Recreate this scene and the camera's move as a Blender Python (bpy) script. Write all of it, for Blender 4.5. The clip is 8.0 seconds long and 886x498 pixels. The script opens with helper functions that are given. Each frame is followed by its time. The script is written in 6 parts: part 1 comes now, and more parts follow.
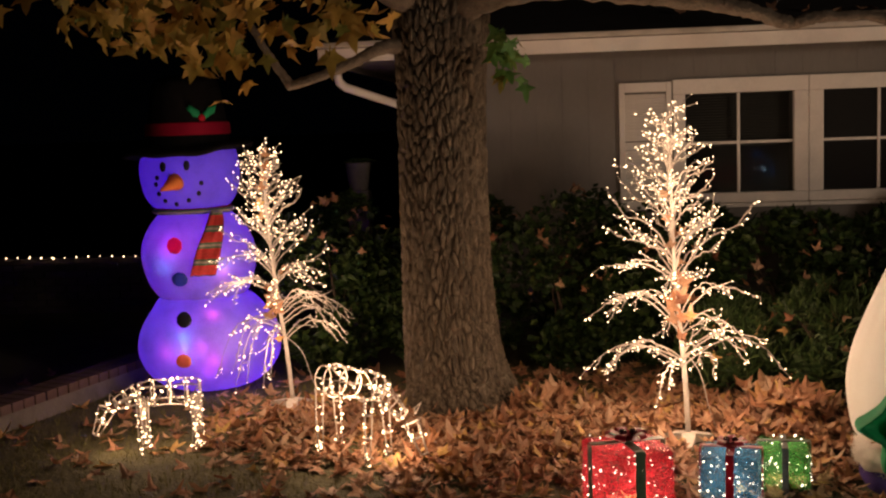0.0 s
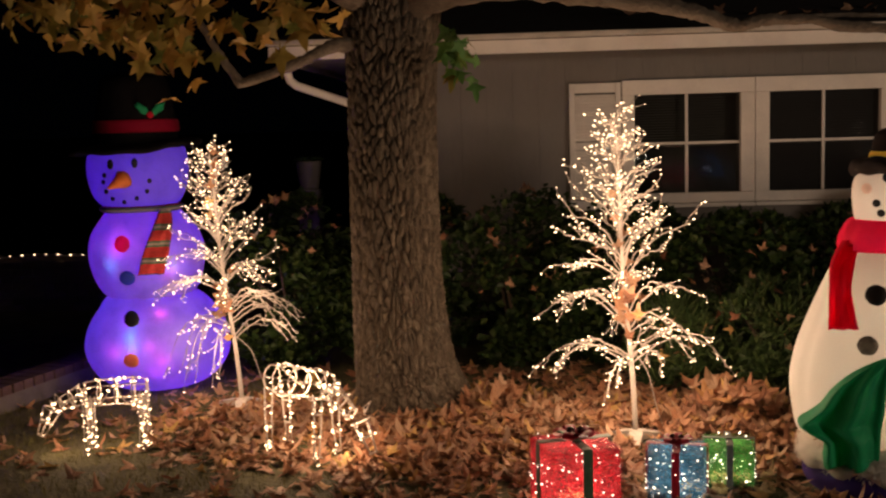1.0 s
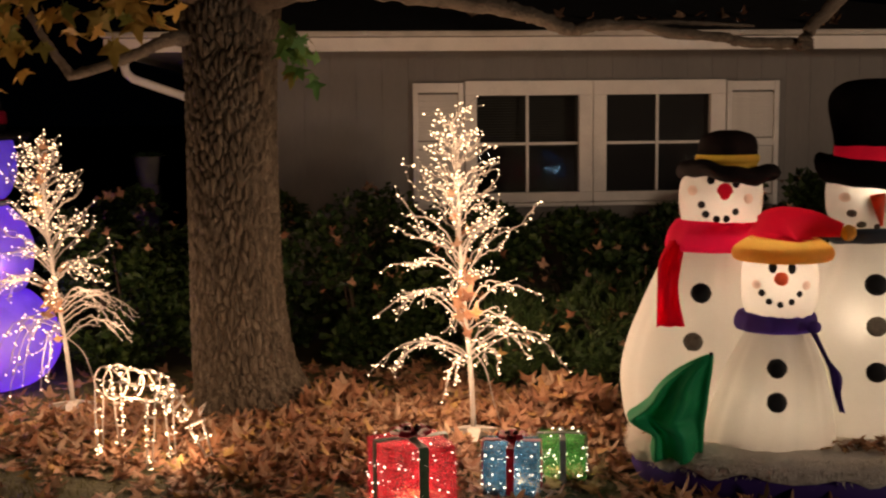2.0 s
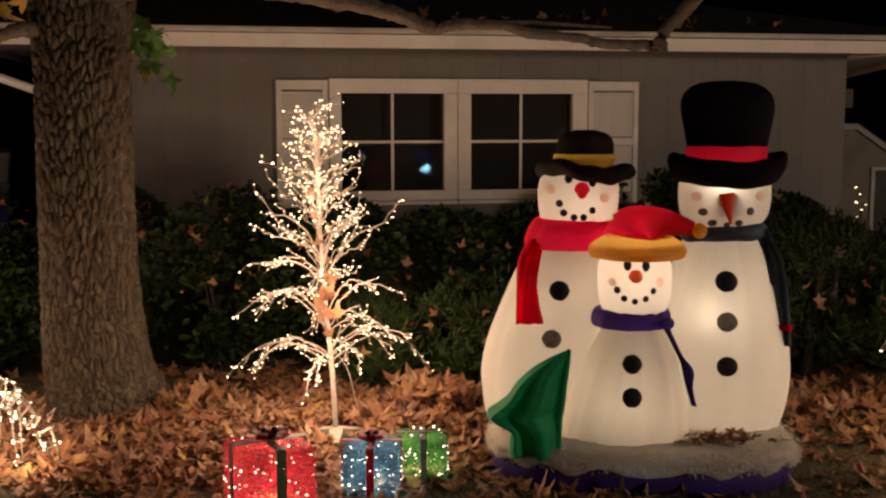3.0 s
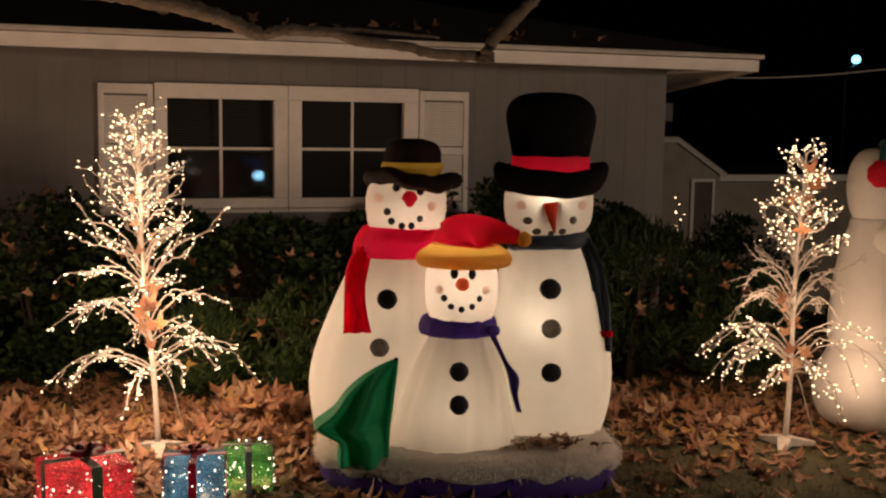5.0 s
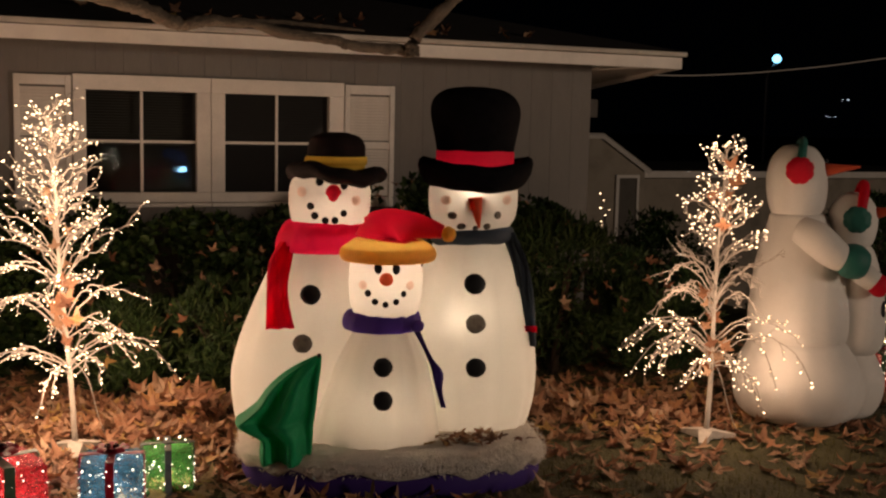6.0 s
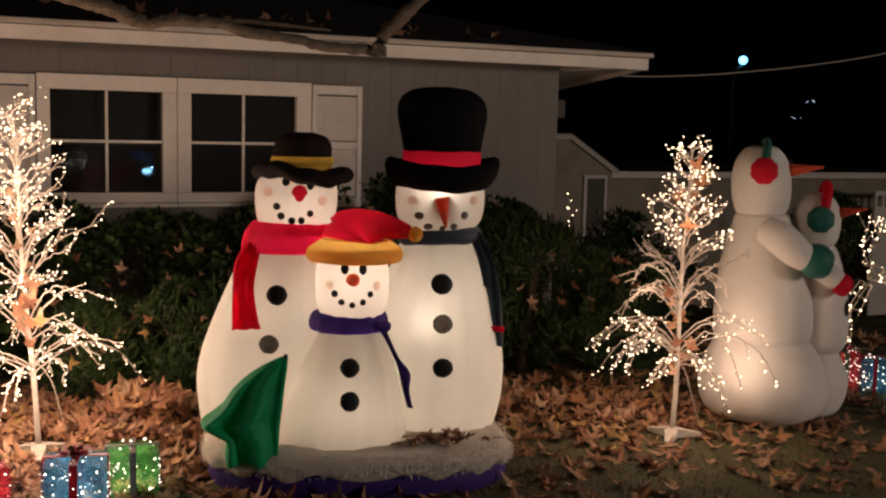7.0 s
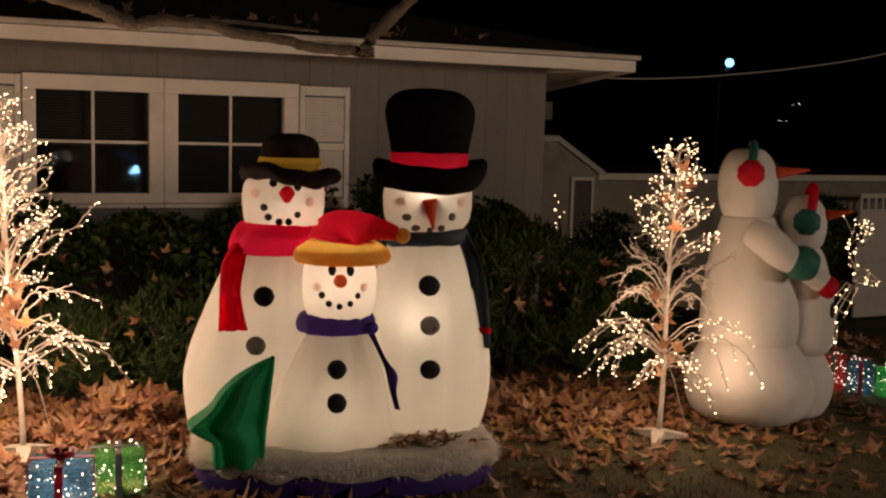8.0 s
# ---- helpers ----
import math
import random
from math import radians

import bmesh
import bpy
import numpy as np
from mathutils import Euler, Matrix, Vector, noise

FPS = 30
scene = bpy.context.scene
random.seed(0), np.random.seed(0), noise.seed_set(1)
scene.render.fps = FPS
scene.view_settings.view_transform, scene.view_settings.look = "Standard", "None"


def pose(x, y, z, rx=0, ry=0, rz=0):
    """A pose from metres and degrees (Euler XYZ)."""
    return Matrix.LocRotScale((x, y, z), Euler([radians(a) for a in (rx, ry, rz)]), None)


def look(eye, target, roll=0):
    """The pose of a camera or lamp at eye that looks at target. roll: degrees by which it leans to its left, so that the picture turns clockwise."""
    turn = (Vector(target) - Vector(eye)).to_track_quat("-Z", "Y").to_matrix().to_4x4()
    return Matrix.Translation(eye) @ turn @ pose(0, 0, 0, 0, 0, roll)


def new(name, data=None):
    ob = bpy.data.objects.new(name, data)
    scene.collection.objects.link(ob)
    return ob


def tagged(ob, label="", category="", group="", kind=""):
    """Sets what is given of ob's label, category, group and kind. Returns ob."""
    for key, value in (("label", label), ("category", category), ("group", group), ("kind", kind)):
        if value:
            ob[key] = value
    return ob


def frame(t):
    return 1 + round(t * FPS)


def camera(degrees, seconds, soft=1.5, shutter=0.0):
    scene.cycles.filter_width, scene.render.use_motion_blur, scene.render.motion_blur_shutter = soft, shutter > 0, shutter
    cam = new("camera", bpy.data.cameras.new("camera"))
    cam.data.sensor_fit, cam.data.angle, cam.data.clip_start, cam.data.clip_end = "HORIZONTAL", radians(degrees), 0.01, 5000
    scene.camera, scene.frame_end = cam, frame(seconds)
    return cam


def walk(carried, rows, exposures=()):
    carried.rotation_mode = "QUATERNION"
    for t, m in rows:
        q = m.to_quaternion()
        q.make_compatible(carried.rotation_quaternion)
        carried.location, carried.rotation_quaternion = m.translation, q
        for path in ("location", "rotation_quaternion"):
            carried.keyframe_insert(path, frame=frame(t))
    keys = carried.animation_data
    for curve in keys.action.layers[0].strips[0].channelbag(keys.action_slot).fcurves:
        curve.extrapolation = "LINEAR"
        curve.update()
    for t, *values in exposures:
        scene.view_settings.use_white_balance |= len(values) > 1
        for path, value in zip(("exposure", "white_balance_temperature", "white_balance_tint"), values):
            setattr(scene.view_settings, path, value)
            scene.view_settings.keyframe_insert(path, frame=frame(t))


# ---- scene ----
cam = camera(43.1, 8.0, 2.2, 0.25)
PATH = [
    (0, (-0.424, 0.457, 1.8), (-0.607, 2.436, 1.58), -2.0),
    (0.5, (-0.427, 0.448, 1.802), (-0.599, 2.429, 1.592), -2.1),
    (1, (-0.408, 0.449, 1.799), (-0.507, 2.434, 1.575), -1.6),
    (1.5, (-0.382, 0.448, 1.799), (-0.349, 2.435, 1.575), -1.2),
    (2, (-0.339, 0.459, 1.802), (-0.175, 2.439, 1.569), -0.6),
    (3.5, (-0.242, 0.497, 1.797), (0.232, 2.426, 1.564), 0.0),
    (4, (-0.232, 0.499, 1.794), (0.313, 2.41, 1.568), 0.1),
    (4.5, (-0.222, 0.498, 1.794), (0.378, 2.393, 1.574), 0.5),
    (6, (-0.174, 0.53, 1.787), (0.609, 2.357, 1.562), 1.3),
    (6.5, (-0.166, 0.529, 1.782), (0.646, 2.343, 1.557), 1.4),
    (7, (-0.162, 0.526, 1.786), (0.671, 2.331, 1.563), 1.4),
    (7.5, (-0.164, 0.527, 1.783), (0.679, 2.327, 1.567), 1.4),
    (8, (-0.164, 0.529, 1.787), (0.69, 2.324, 1.567), 1.6),
]
walk(cam, [(t, look(eye, target, roll)) for t, eye, target, roll in PATH],
     [(0, 0.0, 6500, 10), (5.8, 0.0, 6450, 10), (6.2, 0.05, 6350, 10), (6.5, 0.32, 6050, 10), (6.7, 0.30, 5950, 10), (7.0, 0.15, 5900, 10), (7.4, 0.0, 6350, 10), (8, -0.05, 6500, 10)])

# ---- world and large lights ----
world = bpy.data.worlds.new("night_sky")
scene.world = world
world.use_nodes = True
world.node_tree.nodes["Background"].inputs[0].default_value = (0.35, 0.45, 0.75, 1)
world.node_tree.nodes["Background"].inputs[1].default_value = 0.0004


def lamp(name, place, watts, colour, radius=0.05):
    data = bpy.data.lights.new(name, "POINT")
    data.energy, data.color, data.shadow_soft_size = watts, colour, radius
    ob = new(name, data)
    ob.location = place
    return ob


WARM = (1.0, 0.63, 0.40)
FAMILY_POWER = 1.0
DISCO_POWER = 2.0
# street lamp across the road, behind the viewer
lamp("street_light", (10.5, -4.0, 3.0), 1500, (1.0, 0.75, 0.57), 0.8)


# ---- materials ----
def material(name):
    m = bpy.data.materials.new(name)
    m.use_nodes = True
    nt = m.node_tree
    nt.nodes.clear()
    out = nt.nodes.new("ShaderNodeOutputMaterial")
    return m, nt, out


def noise_node(nt, scale, detail=4.0, rough=0.6, stretch=None):
    co = nt.nodes.new("ShaderNodeTexCoord")
    src = co.outputs["Object"]
    if stretch:
        mp = nt.nodes.new("ShaderNodeMapping")
        mp.inputs["Scale"].default_value = stretch
        nt.links.new(src, mp.inputs["Vector"])
        src = mp.outputs["Vector"]
    n = nt.nodes.new("ShaderNodeTexNoise")
    n.inputs["Scale"].default_value, n.inputs["Detail"].default_value, n.inputs["Roughness"].default_value = scale, detail, rough
    nt.links.new(src, n.inputs["Vector"])
    return n.outputs["Fac"]


def ramp(nt, fac, stops):
    r = nt.nodes.new("ShaderNodeValToRGB")
    el = r.color_ramp.elements
    while len(el) < len(stops):
        el.new(0.5)
    for e, (p, c) in zip(el, stops):
        e.position, e.color = p, (*c, 1)
    nt.links.new(fac, r.inputs["Fac"])
    return r.outputs["Color"]


def mixed(nt, a, b, fac, mode="MULTIPLY"):
    n = nt.nodes.new("ShaderNodeMix")
    n.data_type, n.blend_type = "RGBA", mode
    n.inputs[0].default_value = fac
    nt.links.new(a, n.inputs[6])
    nt.links.new(b, n.inputs[7])
    return n.outputs[2]


def shade(c, k):
    return tuple(max(0.0, min(1.0, v * k)) for v in c)


def surface(name, colour, rough=0.7, scale=12.0, vary=0.35, bump=0.25, depth=0.004, stretch=None, fine=90.0, metal=0.0,
            through_light=0.0, spread=None, pick="", sheen=0.0, gloss=0.35):
    """A painted, woven or grown surface: colour with broad and fine variation, relief, and some light let through.
    spread: other colours among which pieces differ; pick: 'object' or 'island'."""
    m, nt, out = material(name)
    broad = noise_node(nt, scale, 5, 0.62, stretch)
    small = noise_node(nt, fine, 3, 0.6, stretch)
    if spread:
        if pick == "object":
            src = nt.nodes.new("ShaderNodeObjectInfo").outputs["Random"]
        else:
            src = nt.nodes.new("ShaderNodeNewGeometry").outputs["Random Per Island"]
        n = len(spread)
        col = ramp(nt, src, [(i / max(1, n - 1), c) for i, c in enumerate(spread)])
        tone = ramp(nt, broad, [(0.25, (1 - vary,) * 3), (0.75, (1.0,) * 3)])
        col = mixed(nt, col, tone, 1.0)
    else:
        col = ramp(nt, broad, [(0.28, shade(colour, 1 - vary)), (0.5, colour), (0.75, shade(colour, 1 + vary * 0.5))])
    grain = ramp(nt, small, [(0.3, (1 - vary * 0.6,) * 3), (0.7, (1.0,) * 3)])
    col = mixed(nt, col, grain, 1.0)
    b = nt.nodes.new("ShaderNodeBsdfPrincipled")
    nt.links.new(col, b.inputs["Base Color"])
    b.inputs["Metallic"].default_value = metal
    b.inputs["Sheen Weight"].default_value = sheen
    b.inputs["Specular IOR Level"].default_value = gloss
    r = nt.nodes.new("ShaderNodeMapRange")
    r.inputs["To Min"].default_value, r.inputs["To Max"].default_value = max(0.05, rough - 0.12), min(1, rough + 0.12)
    nt.links.new(small, r.inputs["Value"])
    nt.links.new(r.outputs[0], b.inputs["Roughness"])
    if bump:
        bp = nt.nodes.new("ShaderNodeBump")
        bp.inputs["Strength"].default_value, bp.inputs["Distance"].default_value = bump, depth
        add = nt.nodes.new("ShaderNodeMath")
        nt.links.new(broad, add.inputs[0])
        nt.links.new(small, add.inputs[1])
        nt.links.new(add.outputs[0], bp.inputs["Height"])
        nt.links.new(bp.outputs[0], b.inputs["Normal"])
    last = b.outputs[0]
    if through_light:
        tr = nt.nodes.new("ShaderNodeBsdfTranslucent")
        nt.links.new(col, tr.inputs["Color"])
        mx = nt.nodes.new("ShaderNodeMixShader")
        mx.inputs[0].default_value = through_light
        nt.links.new(last, mx.inputs[1])
        nt.links.new(tr.outputs[0], mx.inputs[2])
        last = mx.outputs[0]
    nt.links.new(last, out.inputs["Surface"])
    return m


def glow(name, colour, strength, listed=False):
    m, nt, out = material(name)
    e = nt.nodes.new("ShaderNodeEmission")
    e.inputs["Color"].default_value, e.inputs["Strength"].default_value = (*colour, 1), strength
    nt.links.new(e.outputs[0], out.inputs["Surface"])
    m.cycles.emission_sampling = "AUTO" if listed else "NONE"
    return m


def glass_pane(name):
    m, nt, out = material(name)
    gl = nt.nodes.new("ShaderNodeBsdfGlossy")
    gl.inputs["Roughness"].default_value, gl.inputs["Color"].default_value = 0.01, (0.9, 0.95, 1, 1)
    tr = nt.nodes.new("ShaderNodeBsdfTransparent")
    tr.inputs["Color"].default_value = (0.75, 0.78, 0.78, 1)
    fr = nt.nodes.new("ShaderNodeFresnel")
    fr.inputs["IOR"].default_value = 1.15
    mx = nt.nodes.new("ShaderNodeMixShader")
    nt.links.new(fr.outputs[0], mx.inputs[0])
    nt.links.new(tr.outputs[0], mx.inputs[1])
    nt.links.new(gl.outputs[0], mx.inputs[2])
    nt.links.new(mx.outputs[0], out.inputs["Surface"])
    return m


def bark_material():
    """Ridged bark: grey-brown plate tops, dark cracks, fine flakes."""
    m, nt, out = material("bark")
    fine = noise_node(nt, 110, 4, 0.7, (1, 1, 0.5))
    broad = noise_node(nt, 3.5, 4, 0.6, (1, 1, 0.5))
    grain = noise_node(nt, 34, 4, 0.65, (1, 1, 0.22))
    col = ramp(nt, grain, [(0.30, (0.06, 0.046, 0.034)), (0.5, (0.155, 0.126, 0.093)), (0.72, (0.30, 0.25, 0.185))])
    col = mixed(nt, col, ramp(nt, fine, [(0.3, (0.55, 0.53, 0.5)), (0.7, (1.0, 1.0, 1.0))]), 1.0)
    col = mixed(nt, col, ramp(nt, broad, [(0.3, (0.7, 0.68, 0.64)), (0.7, (1.0, 1.0, 1.0))]), 1.0)
    b = nt.nodes.new("ShaderNodeBsdfPrincipled")
    b.inputs["Roughness"].default_value = 0.85
    b.inputs["Specular IOR Level"].default_value = 0.2
    nt.links.new(col, b.inputs["Base Color"])
    add = nt.nodes.new("ShaderNodeMath")
    nt.links.new(grain, add.inputs[0])
    nt.links.new(fine, add.inputs[1])
    bp = nt.nodes.new("ShaderNodeBump")
    bp.inputs["Strength"].default_value, bp.inputs["Distance"].default_value = 0.8, 0.012
    nt.links.new(add.outputs[0], bp.inputs["Height"])
    nt.links.new(bp.outputs[0], b.inputs["Normal"])
    nt.links.new(b.outputs[0], out.inputs["Surface"])
    return m


def plaid_material():
    m, nt, out = material("plaid_cloth")
    co = nt.nodes.new("ShaderNodeTexCoord")
    sp = nt.nodes.new("ShaderNodeSeparateXYZ")
    nt.links.new(co.outputs["Object"], sp.inputs[0])
    w = nt.nodes.new("ShaderNodeMath")
    w.operation = "PINGPONG"
    w.inputs[1].default_value = 0.055
    nt.links.new(sp.outputs[2], w.inputs[0])
    d = nt.nodes.new("ShaderNodeMath")
    d.operation = "DIVIDE"
    d.inputs[1].default_value = 0.055
    nt.links.new(w.outputs[0], d.inputs[0])
    col = ramp(nt, d.outputs[0], [(0.0, (0.42, 0.03, 0.03)), (0.58, (0.50, 0.025, 0.03)), (0.66, (0.05, 0.13, 0.08)), (0.80, (0.05, 0.13, 0.08)), (0.88, (0.30, 0.26, 0.24))])
    grain = ramp(nt, noise_node(nt, 60, 3), [(0.3, (0.6,) * 3), (0.7, (1.0,) * 3)])
    col = mixed(nt, col, grain, 1.0)
    b = nt.nodes.new("ShaderNodeBsdfPrincipled")
    b.inputs["Roughness"].default_value = 0.85
    nt.links.new(col, b.inputs["Base Color"])
    nt.links.new(b.outputs[0], out.inputs["Surface"])
    return m


def cloth(name, colour, light=0.35, vary=0.12, scale=5.0):
    return surface(name, colour, 0.6, scale, vary, 0.25, 0.01, fine=140, through_light=light, sheen=0.1)


M_WHITE = cloth("white_nylon", (0.80, 0.76, 0.70), 0.55, 0.06, 3.0)
# white cloth of the tall snowman, part of its violet light put into the colour
M_WHITE_GLOW = cloth("white_nylon_violet_lit", (0.54, 0.44, 0.62), 0.8, 0.22, 5.0)
M_WHITE_UNLIT = cloth("white_nylon_unlit", (0.70, 0.675, 0.63), 0.12, 0.08, 3.0)
M_RED = cloth("red_nylon", (0.90, 0.018, 0.11), 0.78)
M_SCARLET = cloth("scarlet_nylon", (0.78, 0.012, 0.05), 0.62)
M_MUSTARD = cloth("mustard_nylon", (0.92, 0.58, 0.13), 0.62)
M_PURPLE = cloth("purple_nylon", (0.08, 0.035, 0.30), 0.5)
M_NAVY = cloth("navy_nylon", (0.075, 0.10, 0.135), 0.4)
M_GREEN = cloth("green_nylon", (0.015, 0.42, 0.17), 0.4, 0.25)
M_TEAL = cloth("teal_nylon", (0.014, 0.12, 0.095), 0.1)
M_BLACK = surface("black_plush", (0.009, 0.008, 0.009), 0.95, 20, 0.4, 0.5, 0.006, fine=200, gloss=0.04)
M_PATCH = surface("patchwork_cloth", (0.05, 0.015, 0.015), 0.85, 9, 0.9, 0.4, 0.006, fine=120, through_light=0.2, spread=[(0.018, 0.007, 0.006), (0.026, 0.008, 0.007)], pick="object")
M_YELLOW = cloth("yellow_ribbon", (0.85, 0.58, 0.08), 0.5)
M_DOT = surface("black_print", (0.012, 0.012, 0.014), 0.6, 20, 0.3, 0.1)
# black print with the bulb's light behind it put into the grey colour
M_DOT_LIT = surface("black_print_lit", (0.16, 0.14, 0.12), 0.6, 25, 0.5, 0.1, through_light=0.4)
M_NOSE = cloth("carrot_nylon", (0.85, 0.15, 0.06), 0.45)
M_BLUSH = cloth("blush_print", (0.84, 0.64, 0.55), 0.5)
M_ORANGE = cloth("orange_nylon", (0.85, 0.25, 0.05), 0.4)
M_BLUE = cloth("blue_nylon", (0.03, 0.06, 0.35), 0.3)
M_PLAID = plaid_material()
M_SNOW = surface("plush_snow", (0.94, 0.87, 0.77), 0.95, 18, 0.10, 1.0, 0.03, fine=110, sheen=0.3, through_light=0.1)
M_WIRE = surface("white_wire", (0.44, 0.39, 0.34), 0.5, 30, 0.15, 0.1)
M_DEER = surface("white_deer_wire", (0.46, 0.40, 0.34), 0.5, 30, 0.1, 0.1)
M_POLE = surface("cream_pole", (0.55, 0.50, 0.44), 0.55, 20, 0.25, 0.2)
M_UNLIT_BULB = surface("unlit_bulb", (0.6, 0.56, 0.5), 0.2, 50, 0.1, 0.0)
M_BULB = glow("warm_bulb", (1.0, 0.66, 0.38), 7)
M_BULB_COOL = glow("clear_bulb", (1.0, 0.84, 0.62), 5)
M_BARK = bark_material()
M_LIMB = surface("limb_bark", (0.17, 0.135, 0.10), 0.85, 14, 0.45, 0.8, 0.02, stretch=(1, 1, 1), fine=70)
LEAF_FALLEN = [(0.42, 0.19, 0.10), (0.52, 0.29, 0.16), (0.28, 0.12, 0.065), (0.60, 0.38, 0.23), (0.44, 0.20, 0.105), (0.62, 0.42, 0.27), (0.20, 0.09, 0.05), (0.52, 0.24, 0.12), (0.60, 0.40, 0.13)]
M_LEAF = surface("fallen_leaf", (0.4, 0.2, 0.1), 0.65, 22, 0.4, 0.5, 0.004, fine=120, through_light=0.12, spread=LEAF_FALLEN, pick="object")
M_LITTER = surface("leaf_litter", (0.4, 0.2, 0.1), 0.65, 22, 0.4, 0.5, 0.004, fine=120, through_light=0.12, spread=LEAF_FALLEN, pick="island")
CROWN = [(0.52, 0.33, 0.07), (0.62, 0.38, 0.09), (0.36, 0.30, 0.06), (0.16, 0.22, 0.05), (0.60, 0.31, 0.07), (0.45, 0.36, 0.08)]
M_CROWN = surface("autumn_leaf", (0.4, 0.2, 0.1), 0.55, 18, 0.3, 0.3, 0.003, fine=90, through_light=0.25, spread=CROWN, pick="object")
M_SPRIG = surface("green_sprig_leaf", (0.1, 0.2, 0.05), 0.55, 18, 0.3, 0.3, 0.003, fine=90, through_light=0.25, spread=[(0.09, 0.22, 0.05), (0.14, 0.30, 0.07), (0.12, 0.25, 0.06), (0.16, 0.28, 0.06), (0.5, 0.28, 0.06)], pick="object")
SHRUB = [(0.014, 0.034, 0.010), (0.034, 0.066, 0.016), (0.020, 0.045, 0.012), (0.062, 0.10, 0.025), (0.010, 0.022, 0.008)]
M_SHRUB = surface("shrub_leaf", (0.05, 0.1, 0.03), 0.5, 14, 0.4, 0.2, 0.003, fine=70, through_light=0.15, spread=SHRUB, pick="island", gloss=0.2)
JUNIPER = [(0.024, 0.058, 0.016), (0.058, 0.11, 0.028), (0.038, 0.078, 0.022), (0.10, 0.155, 0.045), (0.016, 0.036, 0.013)]
M_JUNIPER = surface("juniper_needle", (0.06, 0.1, 0.04), 0.55, 14, 0.4, 0.2, 0.003, fine=70, through_light=0.15, spread=JUNIPER, pick="island")
M_STEM = surface("shrub_stem", (0.07, 0.05, 0.035), 0.9, 20, 0.4, 0.5)
M_GRASS = surface("grass_blade", (0.05, 0.09, 0.02), 0.6, 3, 0.4, 0.0, fine=30, through_light=0.2,
                  spread=[(0.11, 0.118, 0.030), (0.17, 0.165, 0.045), (0.21, 0.175, 0.065), (0.14, 0.14, 0.035)], pick="island")
M_GROUND = surface("lawn_soil", (0.095, 0.088, 0.040), 0.95, 2.2, 0.6, 0.9, 0.03, fine=40)
M_SIDING = surface("taupe_siding", (0.185, 0.172, 0.155), 0.7, 3, 0.16, 0.25, 0.003, stretch=(1, 1, 0.25), fine=60)
M_TRIM = surface("cream_trim", (0.78, 0.73, 0.66), 0.55, 4, 0.12, 0.15, 0.002, fine=70)
M_SHUTTER = surface("pale_shutter", (0.74, 0.70, 0.64), 0.6, 5, 0.12, 0.15, 0.002, fine=80)
M_SOFFIT = surface("soffit_paint", (0.58, 0.53, 0.46), 0.75, 4, 0.25, 0.2, 0.003)
M_ROOF = surface("roof_shingle", (0.035, 0.03, 0.028), 0.95, 8, 0.4, 0.6, 0.01, fine=60)
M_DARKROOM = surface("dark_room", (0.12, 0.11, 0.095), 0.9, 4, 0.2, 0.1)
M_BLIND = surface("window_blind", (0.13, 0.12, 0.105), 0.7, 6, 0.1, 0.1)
M_GLASS = glass_pane("window_glass")
M_SCREEN = surface("insect_screen", (0.02, 0.02, 0.02), 0.9, 40, 0.2, 0.1)
M_BRICK = surface("dark_brick", (0.10, 0.075, 0.07), 0.85, 12, 0.3, 0.5, 0.004, fine=80, spread=[(0.07, 0.06, 0.065), (0.11, 0.085, 0.08), (0.09, 0.07, 0.07)], pick="object")
M_CAP = surface("cap_brick", (0.085, 0.05, 0.045), 0.85, 12, 0.35, 0.5, 0.004, fine=80)
M_CONCRETE = surface("rendered_block", (0.12, 0.105, 0.095), 0.9, 7, 0.35, 0.5, 0.006, fine=70)
M_POT = surface("grey_pot", (0.10, 0.09, 0.08), 0.8, 8, 0.3, 0.3)
M_METAL = surface("dark_post", (0.08, 0.08, 0.09), 0.5, 10, 0.3, 0.2, metal=0.6)
M_SHED = surface("shed_wall", (0.34, 0.30, 0.24), 0.85, 3, 0.3, 0.3)


